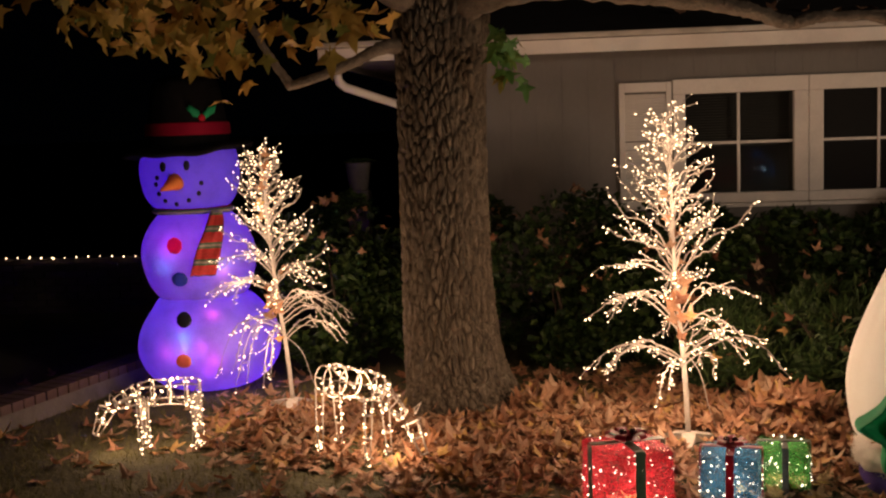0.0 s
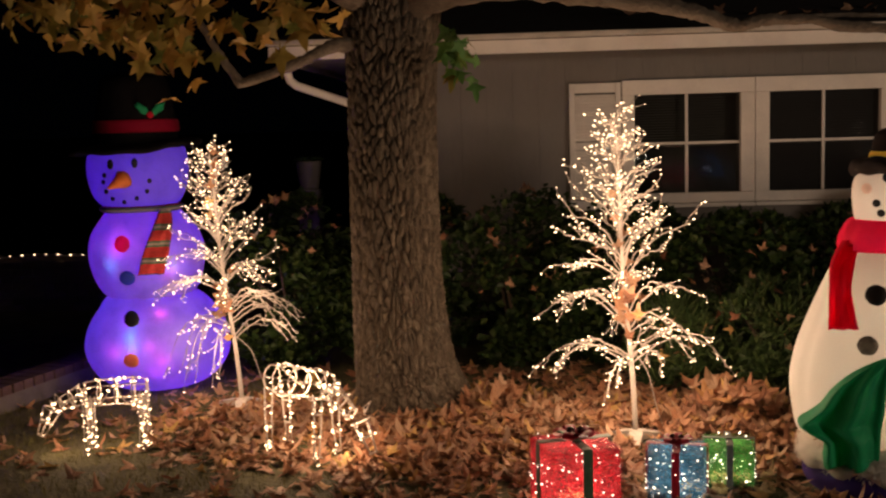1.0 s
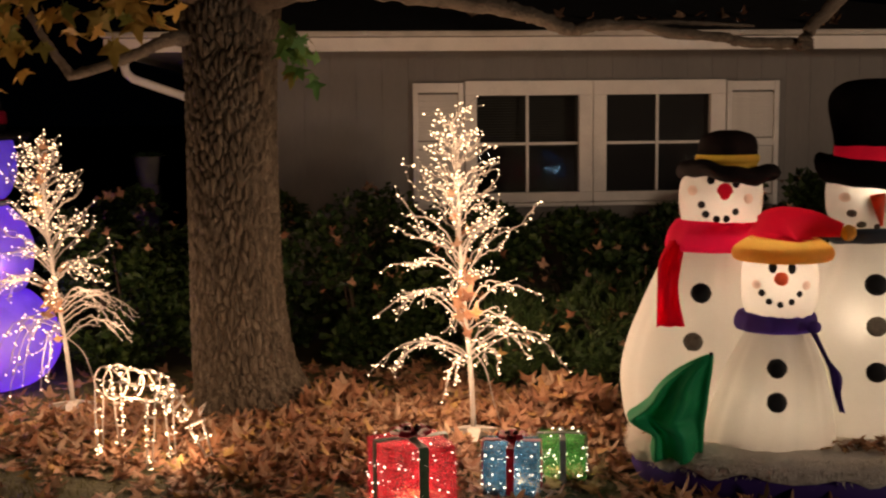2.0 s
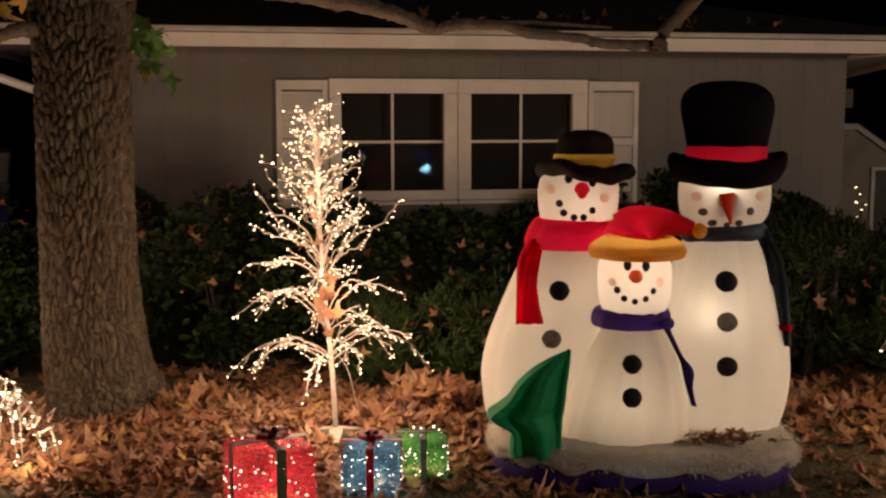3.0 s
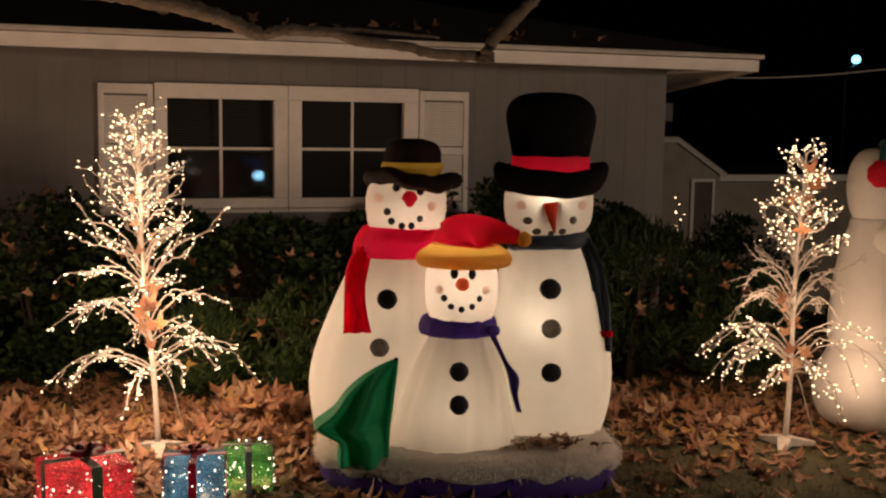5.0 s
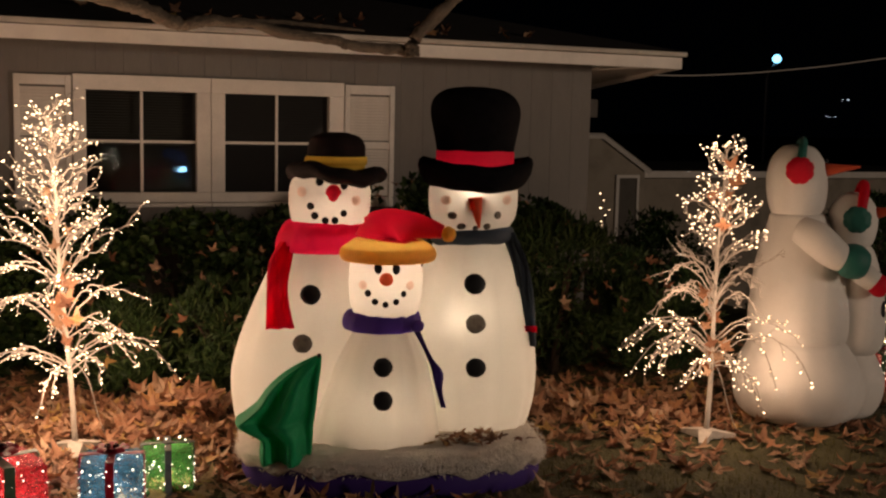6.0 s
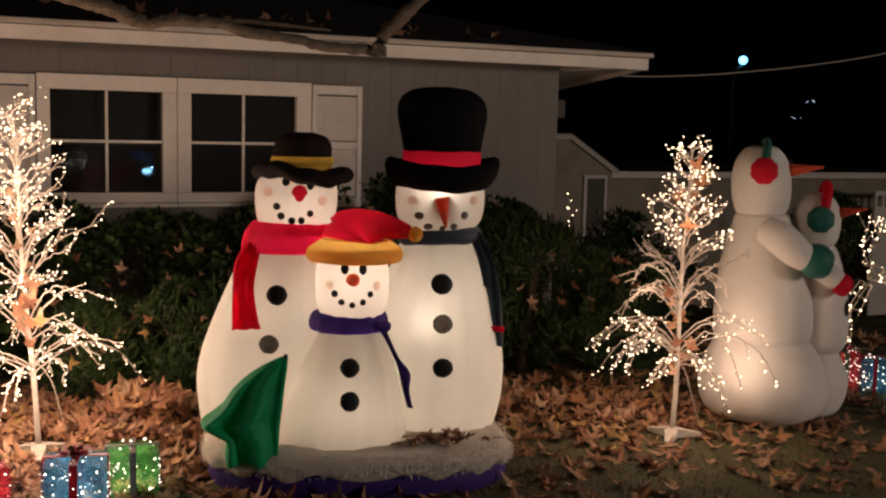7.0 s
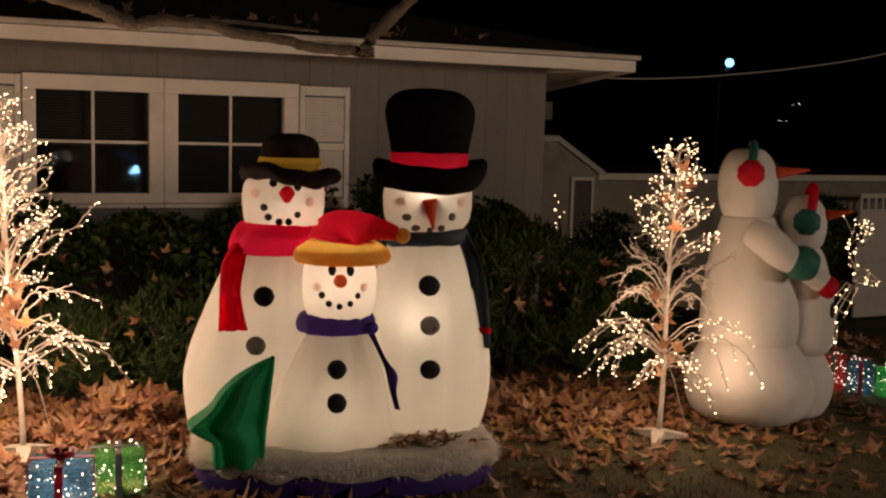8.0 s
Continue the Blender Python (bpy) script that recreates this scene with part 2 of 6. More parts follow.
def glitter(name, colour):
    """Tinsel mesh over a wire box: glossy threads in the box's colour, with gaps that let the inside show."""
    m, nt, out = material(name)
    n = noise_node(nt, 170, 3, 0.8)
    rows = noise_node(nt, 26, 3, 0.7, (1, 1, 9))
    b1 = noise_node(nt, 9, 4, 0.6)
    col = ramp(nt, n, [(0.36, shade(colour, 0.05)), (0.52, colour), (0.68, tuple(min(1, v * 1.3 + 0.25) for v in colour))])
    col = mixed(nt, col, ramp(nt, rows, [(0.36, (0.25,) * 3), (0.62, (1.0,) * 3)]), 1.0)
    col = mixed(nt, col, ramp(nt, b1, [(0.3, (0.45,) * 3), (0.7, (1.0,) * 3)]), 1.0)
    b = nt.nodes.new("ShaderNodeBsdfPrincipled")
    nt.links.new(col, b.inputs["Base Color"])
    b.inputs["Roughness"].default_value, b.inputs["Metallic"].default_value = 0.25, 0.5
    bp = nt.nodes.new("ShaderNodeBump")
    bp.inputs["Strength"].default_value, bp.inputs["Distance"].default_value = 1.0, 0.012
    nt.links.new(n, bp.inputs["Height"])
    nt.links.new(bp.outputs[0], b.inputs["Normal"])
    tr = nt.nodes.new("ShaderNodeBsdfTranslucent")
    nt.links.new(col, tr.inputs["Color"])
    mx = nt.nodes.new("ShaderNodeMixShader")
    mx.inputs[0].default_value = 0.5
    nt.links.new(b.outputs[0], mx.inputs[1])
    nt.links.new(tr.outputs[0], mx.inputs[2])
    gap = nt.nodes.new("ShaderNodeBsdfTransparent")
    gap.inputs["Color"].default_value = (0.9, 0.9, 0.9, 1)
    hole = ramp(nt, noise_node(nt, 120, 2, 0.6, (1, 1, 1.6)), [(0.47, (0.0,) * 3), (0.56, (0.8,) * 3)])
    m2 = nt.nodes.new("ShaderNodeMixShader")
    nt.links.new(hole, m2.inputs[0])
    nt.links.new(mx.outputs[0], m2.inputs[1])
    nt.links.new(gap.outputs[0], m2.inputs[2])
    nt.links.new(m2.outputs[0], out.inputs["Surface"])
    return m


M_GIFT_RED = glitter("red_tinsel", (0.75, 0.03, 0.05))
M_GIFT_BLUE = glitter("blue_tinsel", (0.06, 0.22, 0.32))
M_GIFT_GREEN = glitter("green_tinsel", (0.10, 0.42, 0.08))
M_GIFT_EMERALD = glitter("emerald_tinsel", (0.03, 0.42, 0.10))
M_RIBBON_GREEN = surface("green_ribbon", (0.06, 0.13, 0.07), 0.5, 30, 0.4, 0.4)
M_RIBBON_RED = surface("maroon_ribbon", (0.42, 0.018, 0.04), 0.45, 30, 0.4, 0.4, through_light=0.2)
M_RIBBON_GREY = surface("grey_ribbon", (0.14, 0.14, 0.13), 0.5, 30, 0.4, 0.4)
M_BELL = surface("dark_bell", (0.10, 0.03, 0.03), 0.25, 30, 0.4, 0.2, metal=0.8)


# ---- mesh helpers ----
def thing(name, m, label, category, group="", kind=""):
    ob = new(name)
    ob.matrix_world = m
    ob.empty_display_size = 0.1
    return tagged(ob, label, category, group, kind)


def finish(name, bm, mat, smooth):
    me = bpy.data.meshes.new(name)
    bm.to_mesh(me)
    bm.free()
    for p in me.polygons:
        p.use_smooth = smooth
    me.materials.append(mat)
    return me


def part(name, bm, mat, parent, label="", smooth=True):
    ob = new(name, finish(name, bm, mat, smooth))
    ob.parent = parent
    if label:
        tagged(ob, label)
    return ob


def structure(name, bm, mat, label, category, smooth=False):
    return tagged(new(name, finish(name, bm, mat, smooth)), label, category, "", "structure")


def box(bm, lo, hi, bevel=0.0):
    (x0, y0, z0), (x1, y1, z1) = lo, hi
    v = [bm.verts.new(p) for p in ((x0, y0, z0), (x1, y0, z0), (x1, y1, z0), (x0, y1, z0), (x0, y0, z1), (x1, y0, z1), (x1, y1, z1), (x0, y1, z1))]
    fs = [bm.faces.new([v[i] for i in q]) for q in ((0, 3, 2, 1), (4, 5, 6, 7), (0, 1, 5, 4), (1, 2, 6, 5), (2, 3, 7, 6), (3, 0, 4, 7))]
    if bevel:
        es = list({e for f in fs for e in f.edges})
        bmesh.ops.bevel(bm, geom=es, offset=bevel, segments=2, affect="EDGES", profile=0.6)
    return bm


def boxes(*pairs, bevel=0.0):
    bm = bmesh.new()
    for lo, hi in pairs:
        sub = bmesh.new()
        box(sub, lo, hi, bevel)
        me = bpy.data.meshes.new("scratch")
        sub.to_mesh(me)
        sub.free()
        bm.from_mesh(me)
        bpy.data.meshes.remove(me)
    return bm


def tube(bm, pts, radii, seg=6, caps=True):
    """A round, tapering tube along pts."""
    pts = [Vector(p) for p in pts]
    rings, n = [], len(pts)
    up = Vector((0.31, 0.17, 0.93))
    for i, p in enumerate(pts):
        d = (pts[min(i + 1, n - 1)] - pts[max(i - 1, 0)])
        d = d.normalized() if d.length > 1e-7 else Vector((0, 0, 1))
        a = d.cross(up)
        if a.length < 1e-3:
            a = d.cross(Vector((1, 0, 0)))
        a.normalize()
        b = d.cross(a)
        r = radii[i] if isinstance(radii, (list, tuple)) else radii
        rings.append([bm.verts.new(p + (a * math.cos(k * math.tau / seg) + b * math.sin(k * math.tau / seg)) * r) for k in range(seg)])
    for r0, r1 in zip(rings, rings[1:]):
        for k in range(seg):
            bm.faces.new((r0[k], r0[(k + 1) % seg], r1[(k + 1) % seg], r1[k]))
    if caps:
        bm.faces.new(rings[0][::-1])
        bm.faces.new(rings[-1])
    return bm


def smooth_rows(rows, n):
    """Catmull-Rom through rows of numbers, n steps in all."""
    rows = [np.array(r, float) for r in rows]
    out = []
    last = len(rows) - 1
    for i in range(n + 1):
        u = i / n * last
        k = min(int(u), last - 1)
        f = u - k
        p0, p1, p2, p3 = rows[max(k - 1, 0)], rows[k], rows[k + 1], rows[min(k + 2, last)]
        out.append(0.5 * (2 * p1 + (p2 - p0) * f + (2 * p0 - 5 * p1 + 4 * p2 - p3) * f ** 2 + (3 * p1 - p0 - 3 * p2 + p3) * f ** 3))
    return out


class Round:
    """A turned, puffed form: rows of (z, radius, x of the axis), with depth squashed by flat and seams pulled in."""

    def __init__(self, rows, cy=0.0, flat=1.0, seams=0, pull=0.02, steps=34, wrinkle=0.0):
        s = smooth_rows(rows, steps)
        self.z = np.array([r[0] for r in s])
        self.r = np.maximum(np.array([r[1] for r in s]), 0.002)
        self.x = np.array([r[2] for r in s])
        self.cy, self.flat, self.seams, self.pull, self.wrinkle = cy, flat, seams, pull, wrinkle

    def lobe(self, a):
        if not self.seams:
            return 1.0
        return 1 - self.pull * (1 - abs(math.sin(a * self.seams / 2))) ** 2

    def mesh(self, seg=48, caps=True):
        bm = bmesh.new()
        rings = []
        for z, r, x in zip(self.z, self.r, self.x):
            ring = []
            for k in range(seg):
                a = k * math.tau / seg
                q = r * self.lobe(a)
                if self.wrinkle:
                    q *= 1 + self.wrinkle * noise.noise(Vector((math.cos(a) * 4, math.sin(a) * 4, z * 7 + x * 3)))
                ring.append(bm.verts.new((x + q * math.cos(a), self.cy + self.flat * q * math.sin(a), z)))
            rings.append(ring)
        for r0, r1 in zip(rings, rings[1:]):
            for k in range(seg):
                bm.faces.new((r0[k], r0[(k + 1) % seg], r1[(k + 1) % seg], r1[k]))
        if caps:
            bm.faces.new(rings[0][::-1])
            bm.faces.new(rings[-1])
        return bm

    def front(self, x, z):
        i = np.interp(z, self.z, np.arange(len(self.z)))
        r, cx = np.interp(i, np.arange(len(self.r)), self.r), np.interp(i, np.arange(len(self.x)), self.x)
        return self.cy - self.flat * math.sqrt(max(r * r - (x - cx) ** 2, 0.0))


def patch(form, outline, lift=0.006):
    """A printed or sewn patch that follows the front of a puffed form; outline: points (x, z)."""
    bm = bmesh.new()
    cx, cz = sum(p[0] for p in outline) / len(outline), sum(p[1] for p in outline) / len(outline)
    rings = []
    for f, up in ((1.0, 0.001), (0.93, lift), (0.5, lift * 1.3)):
        rings.append([bm.verts.new((cx + (x - cx) * f, form.front(cx + (x - cx) * f, cz + (z - cz) * f) - up, cz + (z - cz) * f)) for x, z in outline])
    mid = bm.verts.new((cx, form.front(cx, cz) - lift * 1.4, cz))
    n = len(outline)
    for r0, r1 in zip(rings, rings[1:]):
        for k in range(n):
            bm.faces.new((r0[k], r0[(k + 1) % n], r1[(k + 1) % n], r1[k]))
    for k in range(n):
        bm.faces.new((rings[-1][k], rings[-1][(k + 1) % n], mid))
    return bm


def disc(x, z, rx, rz, n=18, rough=0.04, seed=0):
    rnd = random.Random(seed + int(x * 1000) + int(z * 777))
    return [(x + rx * (1 + rnd.uniform(-rough, rough)) * math.cos(k * math.tau / n), z + rz * (1 + rnd.uniform(-rough, rough)) * math.sin(k * math.tau / n)) for k in range(n)]


def strip(pts, widths, thick=0.012, across=(1, 0, 0), ripple=0.0, seed=0):
    """A hanging strip of cloth along pts, with folds."""
    rows = smooth_rows([(*p, w) for p, w in zip(pts, widths)], 18)
    ax = Vector(across).normalized()
    bm = bmesh.new()
    cols = 7
    grid = [[], []]
    for i, r in enumerate(rows):
        for side in (0, 1):
            line = []
            for k in range(cols):
                u = k / (cols - 1) - 0.5
                fold = ripple * math.sin(u * 14 + i * 0.25 + seed) + ripple * 0.7 * math.sin(i * 0.9 + seed * 2 + u * 3)
                line.append(bm.verts.new(Vector(r[:3]) + ax * (u * r[3]) + Vector((0, fold + (thick if side else 0), 0))))
            grid[side].append(line)
    m = len(rows)
    for i in range(m - 1):
        for k in range(cols - 1):
            a, b = grid[0], grid[1]
            bm.faces.new((a[i][k], a[i + 1][k], a[i + 1][k + 1], a[i][k + 1]))
            bm.faces.new((b[i][k], b[i][k + 1], b[i + 1][k + 1], b[i + 1][k]))
        for k in (0, cols - 1):
            q = (grid[0][i][k], grid[1][i][k], grid[1][i + 1][k], grid[0][i + 1][k])
            bm.faces.new(q if k == 0 else q[::-1])
    for i in (0, m - 1):
        for k in range(cols - 1):
            q = (grid[0][i][k], grid[0][i][k + 1], grid[1][i][k + 1], grid[1][i][k])
            bm.faces.new(q if i == 0 else q[::-1])
    return bm


def cone(bm, base, tip, r0, r1=0.004, seg=14, sag=0.0):
    base, tip = Vector(base), Vector(tip)
    pts = [base.lerp(tip, i / 6) - Vector((0, 0, sag * math.sin(i / 6 * math.pi))) for i in range(7)]
    return tube(bm, pts, [r0 + (r1 - r0) * (i / 6) ** 0.9 for i in range(7)], seg)


# bulb: a small drop of glass, shared by all strings
def bulb_mesh(name, mat, r=0.0036, h=0.0066):
    bm = bmesh.new()
    rows = [(-h, 0.35), (-h * 0.4, 0.95), (h * 0.3, 1.0), (h * 0.85, 0.55)]
    rings = [[bm.verts.new((r * q * math.cos(k * math.tau / 6), r * q * math.sin(k * math.tau / 6), z)) for k in range(6)] for z, q in rows]
    for r0, r1 in zip(rings, rings[1:]):
        for k in range(6):
            bm.faces.new((r0[k], r0[(k + 1) % 6], r1[(k + 1) % 6], r1[k]))
    tip = bm.verts.new((0, 0, h * 1.25))
    for k in range(6):
        bm.faces.new((rings[-1][k], rings[-1][(k + 1) % 6], tip))
    bm.faces.new(rings[0][::-1])
    return finish(name, bm, mat, True)


BULB = bulb_mesh("bulb", M_BULB)
BULB_OUT = bulb_mesh("bulb_unlit", M_UNLIT_BULB, 0.0034, 0.007)
BULB_BRIGHT = bulb_mesh("bulb", glow("bright_bulb", (1.0, 0.80, 0.60), 60))
BULB_COOL = bulb_mesh("bulb_clear", M_BULB_COOL, 0.0042, 0.006)


def bulb(parent, place, rnd, mesh=None, size=1.0):
    ob = new("bulb", mesh or BULB)
    ob.parent = parent
    s = size * rnd.uniform(0.6, 1.3)
    ob.matrix_basis = Matrix.LocRotScale(Vector(place), Euler((rnd.uniform(0, 3), rnd.uniform(0, 3), rnd.uniform(0, 6))), (s, s, s))
    return ob


# star-shaped leaf of a sweetgum or plane tree
def leaf_points(rnd, size, curl):
    lobes = [-150, -78, 0, 78, 150]
    reach = [0.55, 0.9, 1.12, 0.9, 0.55]
    pts = []
    for i, (a, r) in enumerate(zip(lobes, reach)):
        r *= rnd.uniform(0.88, 1.12)
        if i:
            b = math.radians((lobes[i - 1] + a) / 2 + 90)
            pts.append((0.42 * math.cos(b), 0.42 * math.sin(b)))
        for da, k in ((-15, 0.66), (0, 1.0), (15, 0.66)):
            b = math.radians(a + da + 90)
            pts.append((r * k * math.cos(b), r * k * math.sin(b)))
    pts.append((0.06, -0.2))
    pts.append((0.02, -0.8))
    pts.append((-0.06, -0.2))
    bend, side = rnd.uniform(-0.6, 0.9) * curl, rnd.uniform(-0.5, 1.0) * curl
    out = [(0, 0, 0)]
    for x, y in pts:
        out.append((x * size, y * size, size * (bend * y * y + side * x * x + 0.12 * curl * math.sin(5 * x + 3 * y))))
    return out


def leaf_faces(n, base=0):
    return [(base, base + i, base + i % (n - 1) + 1) for i in range(1, n)]


def leaf_mesh(name, seed, size, curl, mat):
    rnd = random.Random(seed)
    v = leaf_points(rnd, size, curl)
    me = bpy.data.meshes.new(name)
    me.from_pydata(v, [], leaf_faces(len(v)))
    me.materials.append(mat)
    for p in me.polygons:
        p.use_smooth = True
    return me


# ---- ground ----
def swell(x, y):
    """Height of the ground: nearly level lawn, falling away past the house's far side."""
    u = min(max((x - 6.8) / 3.0, 0), 1) * min(max((y - 6.6) / 3.0, 0), 1)
    return -1.25 * u * u * (3 - 2 * u) + 0.018 * noise.noise(Vector((x * 0.9, y * 0.9, 3)))


def make_ground():
    xs = sorted(set([-400, -150, -60, -25, -14, -9] + [round(-6 + 0.25 * i, 3) for i in range(73)] + [14, 17, 22, 30, 60, 150, 400]))
    ys = sorted(set([-400, -150, -60, -30, -15, -6, -2, 0, 2, 3.5] + [round(4.5 + 0.25 * i, 3) for i in range(40)] + [16, 20, 26, 40, 80, 150, 400]))
    bm = bmesh.new()
    grid = [[bm.verts.new((x, y, swell(x, y))) for x in xs] for y in ys]
    for r0, r1 in zip(grid, grid[1:]):
        for k in range(len(xs) - 1):
            bm.faces.new((r0[k], r0[k + 1], r1[k + 1], r1[k]))
    return structure("ground", bm, M_GROUND, "dark damp lawn soil with thin grass at night", "ground", True)


ground = make_ground()


# ---- house ----
HOUSE_L, HOUSE_R, WALL_Y = -1.5, 5.05, 9.4
HOLES = [(0.679, 1.505), (1.727, 2.579)]
SILL, HEAD = 1.195, 1.97


def slant(x0, x1, y0, y1, z0, z1, thick):
    """A board that falls from z0 at y0 to z1 at y1."""
    bm = bmesh.new()
    v = [bm.verts.new(p) for p in ((x0, y0, z0), (x1, y0, z0), (x1, y1, z1), (x0, y1, z1), (x0, y0, z0 + thick), (x1, y0, z0 + thick), (x1, y1, z1 + thick), (x0, y1, z1 + thick))]
    for q in ((0, 3, 2, 1), (4, 5, 6, 7), (0, 1, 5, 4), (1, 2, 6, 5), (2, 3, 7, 6), (3, 0, 4, 7)):
        bm.faces.new([v[i] for i in q])
    return bm


def make_house():
    # wall core, with the two openings cut through
    y0, y1 = WALL_Y + 0.02, WALL_Y + 0.16
    cols = [HOUSE_L, 0.679, 1.505, 1.727, 2.579, HOUSE_R]
    pairs = [((cols[0], y0, -0.05), (cols[1], y1, 2.34)), ((cols[2], y0, -0.05), (cols[3], y1, 2.34)), ((cols[4], y0, -0.05), (cols[5], y1, 2.34))]
    for a, b in HOLES:
        pairs += [((a, y0, -0.05), (b, y1, SILL)), ((a, y0, HEAD), (b, y1, 2.34))]
    wall = structure("wall_front", boxes(*pairs), M_SIDING, "taupe painted vertical board siding of a low house", "wall")
    bm = boxes(((HOUSE_R - 0.14, y1, -0.05), (HOUSE_R, 15.0, 2.34)))
    structure("wall_side", bm, M_SIDING, "taupe painted side wall of the low house", "wall")
    bm = boxes(((HOUSE_L, y1, -0.05), (HOUSE_L + 0.14, 15.0, 2.34)))
    structure("wall_far_side", bm, M_SIDING, "taupe painted side wall beside the downspout", "wall")
    structure("wall_back", boxes(((HOUSE_L, 15.0, -0.05), (HOUSE_R, 15.14, 2.34))), M_SIDING, "plain back wall of the low house", "wall")
    # eave boards, roof and soffit
    ex0, ex1, ey = -2.1, 5.66, 8.9
    structure("trim_fascia", boxes(((ex0, ey, 2.295), (ex1, ey + 0.03, 2.395)), bevel=0.004), M_TRIM, "cream painted fascia board along the eave", "fascia")
    structure("trim_gutter", boxes(((ex0 - 0.015, ey - 0.055, 2.40), (ex1 + 0.02, ey + 0.03, 2.44)), bevel=0.012), M_SOFFIT, "weathered tan gutter lip along the roof edge", "gutter")
    structure("trim_fascia_side", slant(ex1 - 0.03, ex1, ey + 0.03, 15.5, 2.295, 1.66, 0.10), M_TRIM, "cream painted fascia board on the house's end", "fascia")
    structure("trim_fascia_far_side", boxes(((ex0, ey + 0.03, 2.295), (ex0 + 0.03, 15.5, 2.395)), bevel=0.004), M_TRIM, "cream painted fascia board near the downspout", "fascia")
    structure("trim_soffit", boxes(((ex0 + 0.03, ey + 0.03, 2.345), (HOUSE_R + 0.002, 15.5, 2.365))), M_SOFFIT, "painted boarded soffit under the eave", "soffit")
    structure("trim_soffit_end", slant(HOUSE_R + 0.003, ex1 - 0.031, ey + 0.031, 15.5, 2.33, 1.70, 0.015), M_SOFFIT, "painted sloping soffit at the house's end", "soffit")
    bm = bmesh.new()
    lo = [(ex0 - 0.03, ey - 0.04), (ex1 + 0.03, ey - 0.04), (ex1 + 0.03, 15.6), (ex0 - 0.03, 15.6)]
    a = [bm.verts.new((x, y, 2.444)) for x, y in lo]
    r = [bm.verts.new((0.9, 12.2, 3.2)), bm.verts.new((2.7, 12.2, 3.2))]
    bm.faces.new((a[0], a[1], r[1], r[0]))
    bm.faces.new((a[1], a[2], r[1]))
    bm.faces.new((a[2], a[3], r[0], r[1]))
    bm.faces.new((a[3], a[0], r[0]))
    bm.faces.new(a[::-1])
    structure("roof", bm, M_ROOF, "dark low hipped shingle roof with scattered leaves", "roof")
    # one rafter that shows at the open corner of the eave
    bm = bmesh.new()
    tube(bm, [(HOUSE_R + 0.01, 9.45, 2.30), (5.3, 9.1, 2.315), (ex1 - 0.04, 8.98, 2.325)], 0.022, 4)
    structure("trim_rafter", bm, M_TRIM, "cream painted rafter tail under the eave", "rafter")
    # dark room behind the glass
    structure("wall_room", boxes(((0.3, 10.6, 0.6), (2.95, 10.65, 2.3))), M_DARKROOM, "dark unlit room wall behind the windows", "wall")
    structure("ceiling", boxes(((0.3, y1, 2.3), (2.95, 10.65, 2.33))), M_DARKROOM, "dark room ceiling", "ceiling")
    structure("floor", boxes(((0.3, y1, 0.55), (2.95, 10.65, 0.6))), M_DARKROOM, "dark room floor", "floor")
    return wall


house_wall = make_house()


def make_window(i, x0, x1, left, right):
    m = thing("window_%d" % i, pose(0, WALL_Y, 0), "cream framed four pane window with dark glass", "window", "", "structure")
    yf = -0.035
    for lo, hi in (((left, yf, HEAD), (right, 0.03, 2.085)), ((left, yf, 1.118), (right, 0.03, SILL)),
                   ((left, yf, SILL), (x0, 0.03, HEAD)), ((x1, yf, SILL), (right, 0.03, HEAD))):
        part("window_frame", boxes((lo, hi), bevel=0.006), M_TRIM, m, smooth=False)
    part("window_sill", boxes(((left - 0.02 * (i == 1), yf - 0.03, 1.082), (right + 0.02 * (i == 2), 0.03, 1.114)), bevel=0.008), M_TRIM, m, smooth=False)
    cx, cz = (x0 + x1) / 2, (SILL + HEAD) / 2 + 0.003
    part("muntin", boxes(((cx - 0.011, 0.012, SILL), (cx + 0.011, 0.034, HEAD)), bevel=0.003), M_TRIM, m, smooth=False)
    part("muntin", boxes(((x0, 0.010, cz - 0.011), (cx - 0.012, 0.032, cz + 0.011)), bevel=0.003), M_TRIM, m, smooth=False)
    part("muntin", boxes(((cx + 0.012, 0.010, cz - 0.011), (x1, 0.032, cz + 0.011)), bevel=0.003), M_TRIM, m, smooth=False)
    for a, b in ((x0, cx - 0.011), (cx + 0.011, x1)):
        for c, d in ((SILL, cz - 0.011), (cz + 0.011, HEAD)):
            p = part("pane", boxes(((a, 0.036, c), (b, 0.040, d))), M_GLASS, m, smooth=False)
            p.visible_shadow = False
    if i == 2:
        # fly screen of fine dark threads
        bm = bmesh.new()
        for k in range(86):
            u = x0 + 0.008 + k * (x1 - x0 - 0.016) / 85
            box(bm, (u - 0.0018, 0.0345, SILL), (u + 0.0018, 0.0355, HEAD))
        for k in range(80):
            u = SILL + 0.005 + k * (HEAD - SILL - 0.01) / 79
            box(bm, (x0, 0.0335, u - 0.0018), (x1, 0.0343, u + 0.0018))
        tagged(part("screen", bm, M_SCREEN, m, "fine dark fly screen", smooth=False), "", "", "", "stuff")
    blind = tagged(new("window_blind"), "dim closed slatted blind behind dark glass", "blind")
    blind.location = (0, WALL_Y + 0.11, 0)
    z = HEAD - 0.01
    slat = boxes(((x0 + 0.01, -0.009, -0.001), (x1 - 0.01, 0.009, 0.001)))
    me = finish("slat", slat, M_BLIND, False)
    while z > SILL + 0.36:
        s = new("slat", me)
        s.parent = blind
        s.location, s.rotation_euler = (0, 0, z), (0.6, 0, 0)
        z -= 0.021


make_window(1, 0.679, 1.505, 0.585, 1.614)
make_window(2, 1.727, 2.579, 1.618, 2.705)


